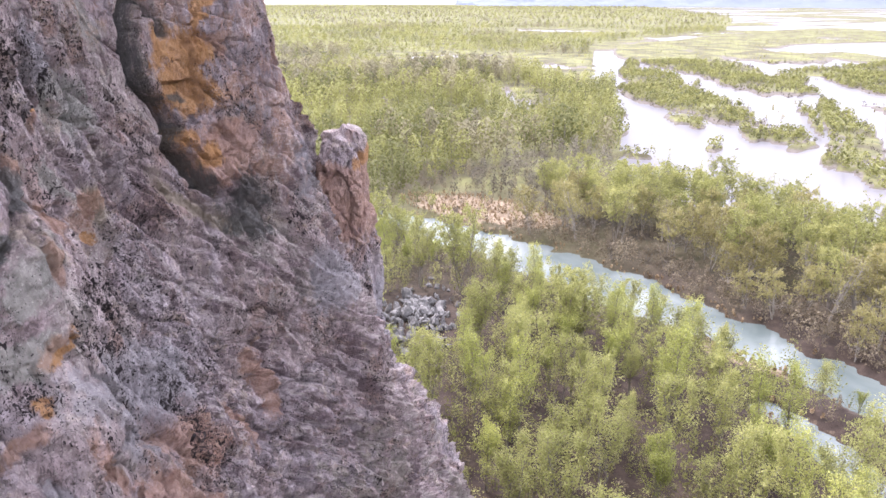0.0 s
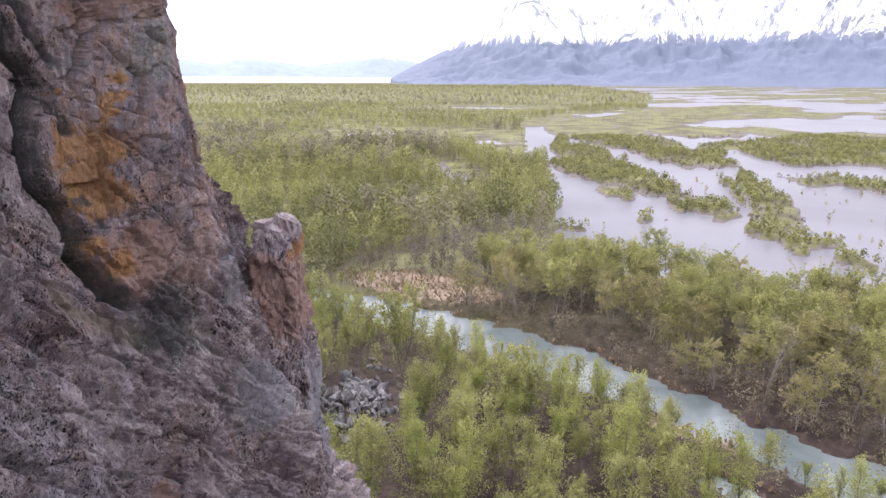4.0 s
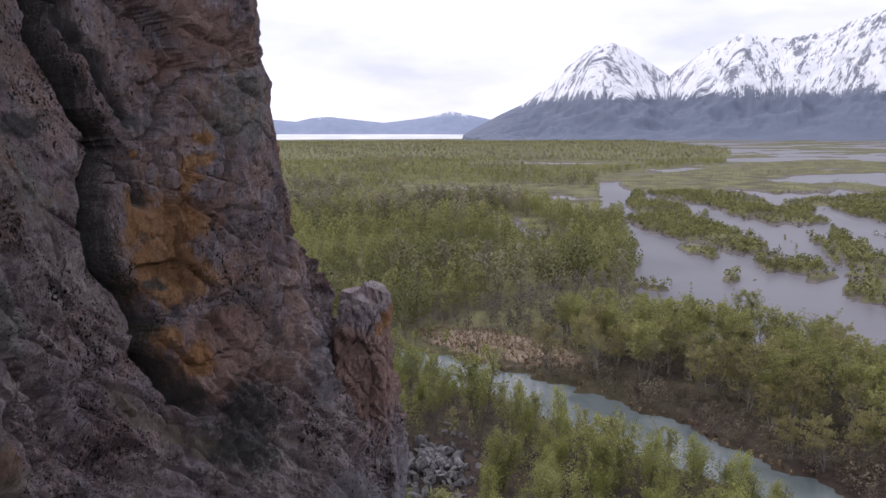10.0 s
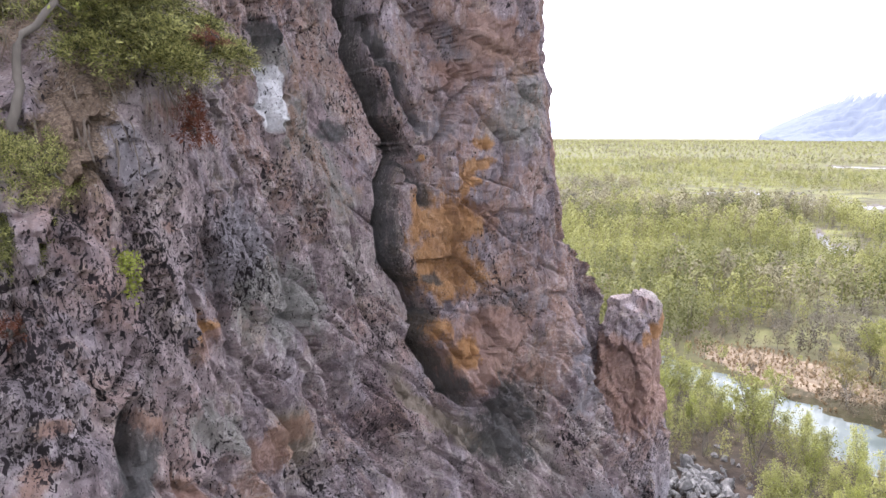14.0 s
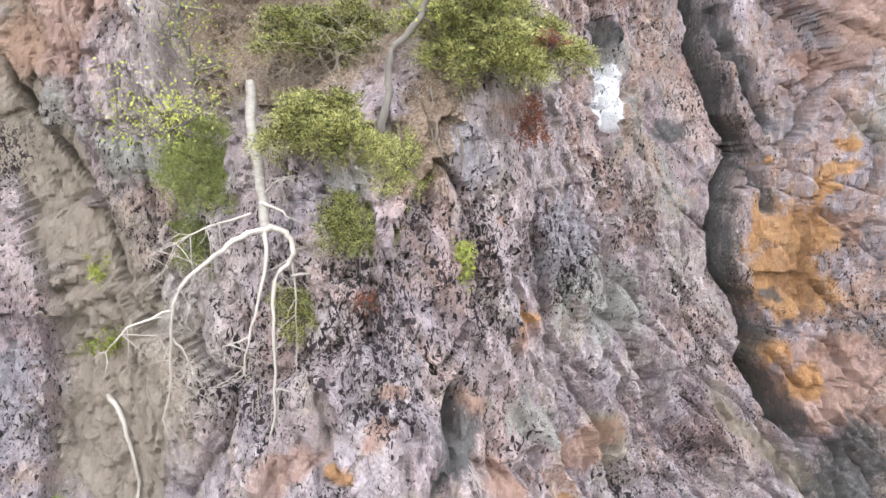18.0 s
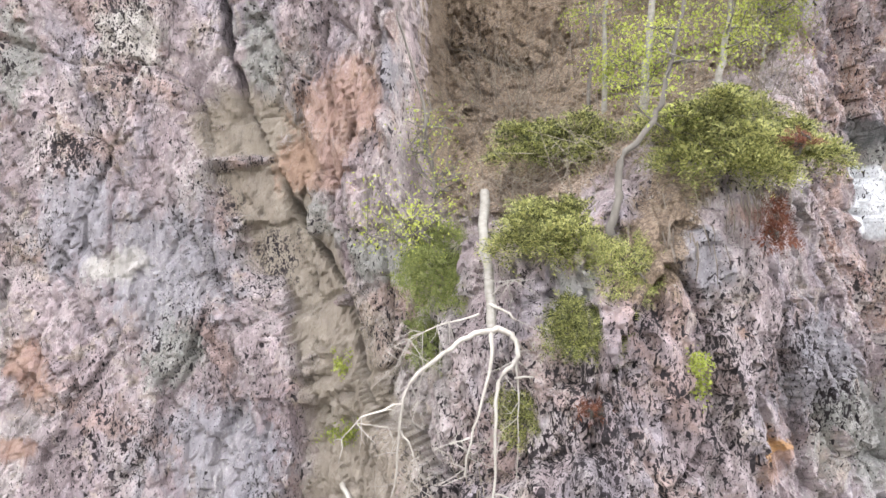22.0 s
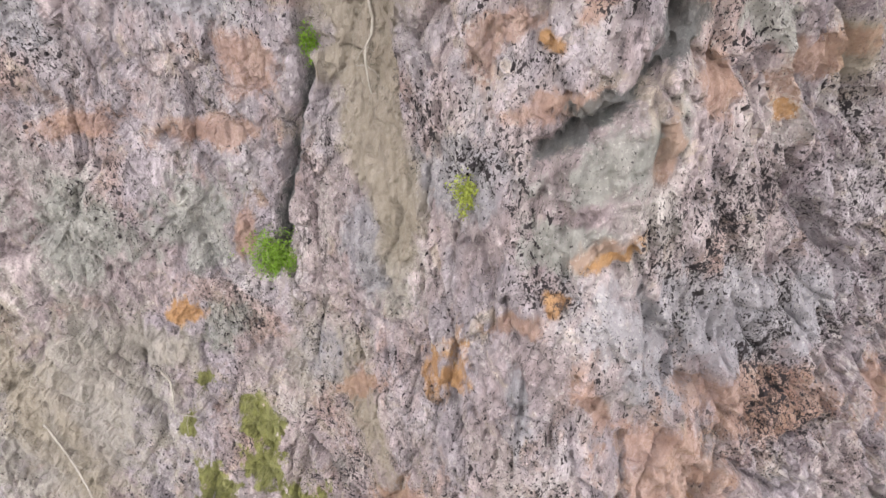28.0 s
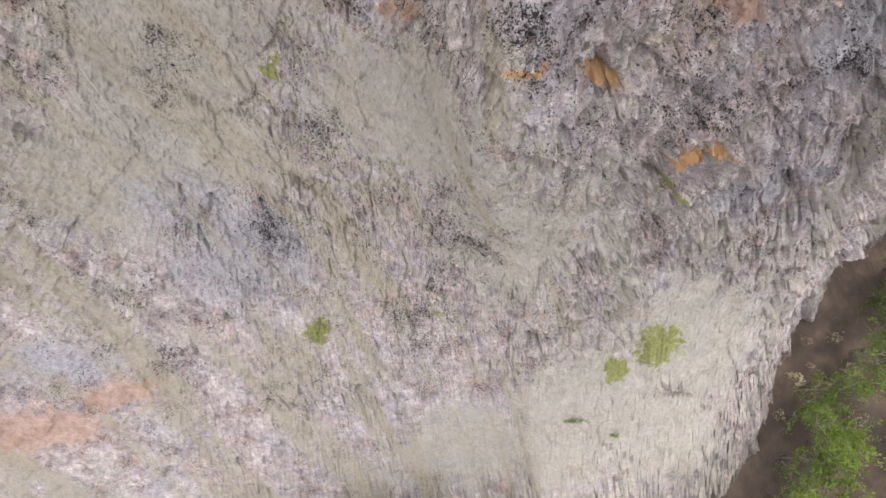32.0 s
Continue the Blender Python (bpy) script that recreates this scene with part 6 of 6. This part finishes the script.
def ledge_tree(seed, s, z, points, r0, leaves, spread, label, bark=None, twig=10, material=None, start=0.5, end=1.0):
    """A slender tree through guide points given to the side, up and towards the valley."""
    rng = np.random.default_rng(seed)
    root = tagged(new("birch_tree"), label, "tree", "birches on the ledge")
    foot = np.array(on_face(s, z, 0.05)) - UP * 0.1
    path, tb = branch([foot + SIDE * u + UP * v - VIEW * w for u, v, w in points], r0, r0 * 0.35, rng, 7, 0.01)
    part("trunk", mesh_of("trunk", *tb, bark or BIRCH, True), root)
    for _ in range(twig):
        e = path[rng.integers(int(len(path) * start), int(len(path) * end))]
        d = rng.normal(0, 1, 3) * np.array((1, 1, 0.4)) + np.array((0, 0, 0.5))
        d /= np.linalg.norm(d)
        l = spread * rng.uniform(0.5, 1.2)
        q = [e, e + d * l * 0.5 + rng.normal(0, 0.05, 3), e + d * l + np.array((0, 0, 0.05))]
        wood, tips = [tube(q, [0.012, 0.008, 0.003], 4)], [q[1], q[2], q[2]]
        for _ in range(3):
            g = q[1] + rng.normal(0, 0.35 * l, 3)
            wood.append(tube([q[1], g], [0.005, 0.002], 3))
            tips.append(g)
        twig_ob = part("branch", mesh_of("branch", *joined(wood), GREYBARK, True), root, "thin grey forked twig")
        if leaves:
            v, f = leaf_cloud(rng, np.array(tips), np.array((0.09, 0.09, 0.06)), 0.016, int(leaves * 2.6 / twig))
            part("leaves", mesh_of("leaves", v, f, material or YOUNG), twig_ob, "bright yellow-green new leaves")


ledge_tree(51, 120.8, 36.35, [(0, 0, 0), (0.03, 0.6, 0), (0.1, 1.3, 0), (0.14, 2.3, 0), (0.2, 3.6, 0)], 0.055, 2400, 0.5, "white-barked birch with yellow-green leaves on the ledge", twig=30, start=0.22)
ledge_tree(52, 120.5, 36.5, [(0, 0, 0), (0.0, 0.8, 0), (0.02, 1.6, 0), (0.05, 3.2, 0)], 0.035, 900, 0.5, "thin pale birch on the ledge", twig=16, start=0.3)
ledge_tree(53, 120.4, 36.7, [(0, 0, 0), (0.03, 0.8, 0), (-0.02, 1.8, 0), (0.05, 3.0, 0)], 0.026, 300, 0.5, "slender grey sapling on the ledge", GREYBARK, 10)
ledge_tree(54, 121.6, 36.5, [(0, 0, 0), (0.08, 0.45, 0), (0.16, 0.9, 0), (0.17, 1.7, 0), (0.3, 2.9, 0)], 0.042, 1600, 0.5, "leaning white birch with bright young leaves", twig=24, start=0.3)
ledge_tree(55, 120.3, 35.2, [(0, 0, 0), (0.06, 0.3, 0), (0.08, 0.6, 0.02), (0.33, 0.92, 0.02), (0.46, 1.3, 0), (0.6, 1.9, 0), (0.75, 2.8, 0)], 0.04, 420, 0.5, "crooked grey tree rising from the ledge", GREYBARK, 14)
ledge_tree(56, 118.55, 35.55, [(0, 0, 0), (-0.08, 0.5, 0), (-0.14, 1.0, 0), (-0.3, 1.6, 0), (-0.45, 2.1, 0)], 0.028, 260, 0.45, "small leaning tree with pale yellow leaves", GREYBARK, 30, start=0.1, end=0.5)
ledge_tree(57, 123.2, 37.1, [(0, 0, 0), (0.05, 0.4, 0), (0.1, 0.9, 0), (0.1, 1.5, 0)], 0.025, 2600, 0.5, "bushy young birch in bright leaf", BIRCH, 36, start=0.25)
ledge_tree(58, 118.5, 34.95, [(0, 0, 0), (-0.12, 0.2, 0.12), (-0.28, 0.25, 0.2), (-0.5, 0.2, 0.25)], 0.02, 380, 0.5, "leafy branch reaching out over the chute", GREYBARK, 18)


def thicket(seed, spots, label, name="brush", material=None):
    """Bare twiggy shrubs: many fine stems fanning up."""
    rng = np.random.default_rng(seed)
    for s, z, wide, tall, n in spots:
        foot = np.array(on_face(s, z, 0.0))
        made = []
        for _ in range(int(n * 0.26)):
            b = foot + SIDE * rng.normal(0, wide) + UP * rng.normal(0, 0.08) - VIEW * rng.normal(0, 0.15)
            d = np.array((rng.normal(0, 0.6), rng.normal(0, 0.6), 0.9))
            l = tall * rng.uniform(0.4, 1.1)
            m = b + d * l * 0.5
            made.append(tube([b - UP * 0.1, m + rng.normal(0, 0.04, 3), b + d * l + rng.normal(0, 0.12, 3)], [0.0042, 0.003, 0.0012], 3))
            for _ in range(3):
                e = m + d * l * rng.uniform(-0.2, 0.4)
                made.append(tube([e, e + rng.normal(0, 0.2, 3) + UP * 0.06], [0.0032, 0.0012], 3))
        tagged(new(name, mesh_of(name, *joined(made), material or BRUSH, False)), label, "shrub", "brush on the ledge", kind="stuff")


thicket(61, [(119.3, 36.3, 0.3, 1.1, 120), (119.8, 36.8, 0.35, 1.4, 150), (119.2, 37.1, 0.3, 1.5, 130), (120.3, 37.2, 0.4, 1.5, 150), (121.3, 36.9, 0.35, 1.2, 140), (122.2, 36.8, 0.35, 0.9, 140), (122.9, 36.7, 0.3, 0.8, 110), (121.8, 37.4, 0.5, 1.6, 160)], "leafless grey-brown brush on the ledge")
thicket(62, [(119.6, 35.5, 0.35, 0.3, 150), (120.6, 35.6, 0.4, 0.35, 170), (121.2, 36.1, 0.4, 0.35, 170), (120.0, 36.3, 0.4, 0.4, 150), (118.9, 35.2, 0.2, 0.3, 90), (122.2, 36.2, 0.35, 0.35, 130)], "low dry stalks and litter on the ledge")


def roots(seed, spots):
    rng = np.random.default_rng(seed)
    for s, z, wide, n, length in spots:
        made = []
        for _ in range(n):
            a = np.array(on_face(s + rng.normal(0, wide), z + rng.normal(0, 0.08), 0.05))
            l = length * rng.uniform(0.4, 1.2)
            sway = SIDE * rng.normal(0, 0.2) * l
            made.append(tube([a, a + sway * 0.4 - UP * l * 0.5 - VIEW * 0.05, a + sway - UP * l - VIEW * 0.03], [0.006, 0.005, 0.002], 3))
        tagged(new("hanging_roots", mesh_of("hanging_roots", *joined(made), BRUSH)), "thin dry roots hanging below the ledge", "roots", kind="stuff")


roots(71, [(121.3, 35.4, 0.3, 26, 0.3), (121.9, 35.5, 0.25, 22, 0.3), (120.9, 35.1, 0.25, 22, 0.3), (119.0, 33.0, 0.2, 20, 0.4)])


def fern(seed, s, z, wide, tall, n, label, material=None, proud=0.08):
    rng = np.random.default_rng(seed)
    foot = np.array(on_face(s, z, proud))
    c = foot + np.outer(rng.normal(0, wide, n), SIDE) + np.outer(rng.normal(0, tall, n), UP) - np.outer(np.abs(rng.normal(0, 0.06, n)), VIEW)
    v, f = leaf_cloud(rng, c, 0.03, 0.016, n * 12)
    root = tagged(new("fern_tuft"), label, "plant")
    part("foliage", mesh_of("foliage", v, f, material or YOUNG), root)
    for p in c[:6]:
        part("stalk", mesh_of("stalk", *tube([foot - UP * 0.1 + VIEW * 0.08, p], [0.006, 0.002], 3), BARK), root)


fern(81, 114.9, 28.0, 0.15, 0.27, 420, "bright green fern growing in a dark crack", FERN, 0.4)
fern(82, 115.75, 31.0, 0.05, 0.12, 60, "green tuft on the edge of the chute", FERN)
fern(83, 118.95, 30.8, 0.05, 0.09, 60, "small yellow-green tuft on the rock")
fern(84, 120.95, 34.0, 0.035, 0.11, 45, "bright green tuft in a seam of the rock")
fern(85, 116.4, 33.6, 0.05, 0.06, 30, "tiny green sprout in the dirt chute")
fern(86, 116.6, 32.9, 0.12, 0.06, 50, "thin green sprouts in the dirt chute")
fern(88, 122.15, 6.8, 0.3, 0.3, 120, "small dark green shrub on the pale slab", DEEP)
fern(89, 124.0, 5.65, 0.16, 0.2, 60, "low dark green tuft on the pale slab", DEEP)
fern(90, 115.15, 9.85, 0.12, 0.12, 40, "yellow-green tuft on the dusty slope")
fern(87, 126.6, 7.1, 0.35, 0.3, 120, "dark dead shrub on the pale slab", BRUSH)


# ---- fallen rocks at the cliff's foot ----
def boulder(rng, size):
    bm = bmesh.new()
    bmesh.ops.create_icosphere(bm, subdivisions=2, radius=1.0)
    cut = [(Vector(rng.normal(0, 1, 3)).normalized(), rng.uniform(0.3, 0.68)) for _ in range(12)]
    for v in bm.verts:
        for n, d in cut:
            k = v.co.dot(n)
            if k > d:
                v.co -= n * (k - d)
    me = bpy.data.meshes.new("boulder")
    bm.to_mesh(me)
    bm.free()
    me.materials.append(BOULDER)
    return me


def rubble():
    rng = np.random.default_rng(91)
    shapes = [boulder(rng, 1) for _ in range(8)]
    for _ in range(240):
        x, y = -5.4 + rng.normal(0, 2.3), 67 + rng.normal(0, 3.6)
        r = rng.uniform(0.25, 0.65) * (1.7 if rng.uniform() < 0.15 else 1)
        ob = new("boulder", shapes[rng.integers(8)])
        ob.matrix_world = pose(x, y, 0.5 + r * 0.25 + max(0, 0.8 - 0.16 * math.hypot(x + 5.6, y - 68)), *rng.uniform(0, 360, 3)) @ Matrix.Diagonal((r * 1.3, r, r * 0.8, 1))
        tagged(ob, "angular grey boulder in a pile of fallen rock", "boulder", "fallen rocks")


rubble()
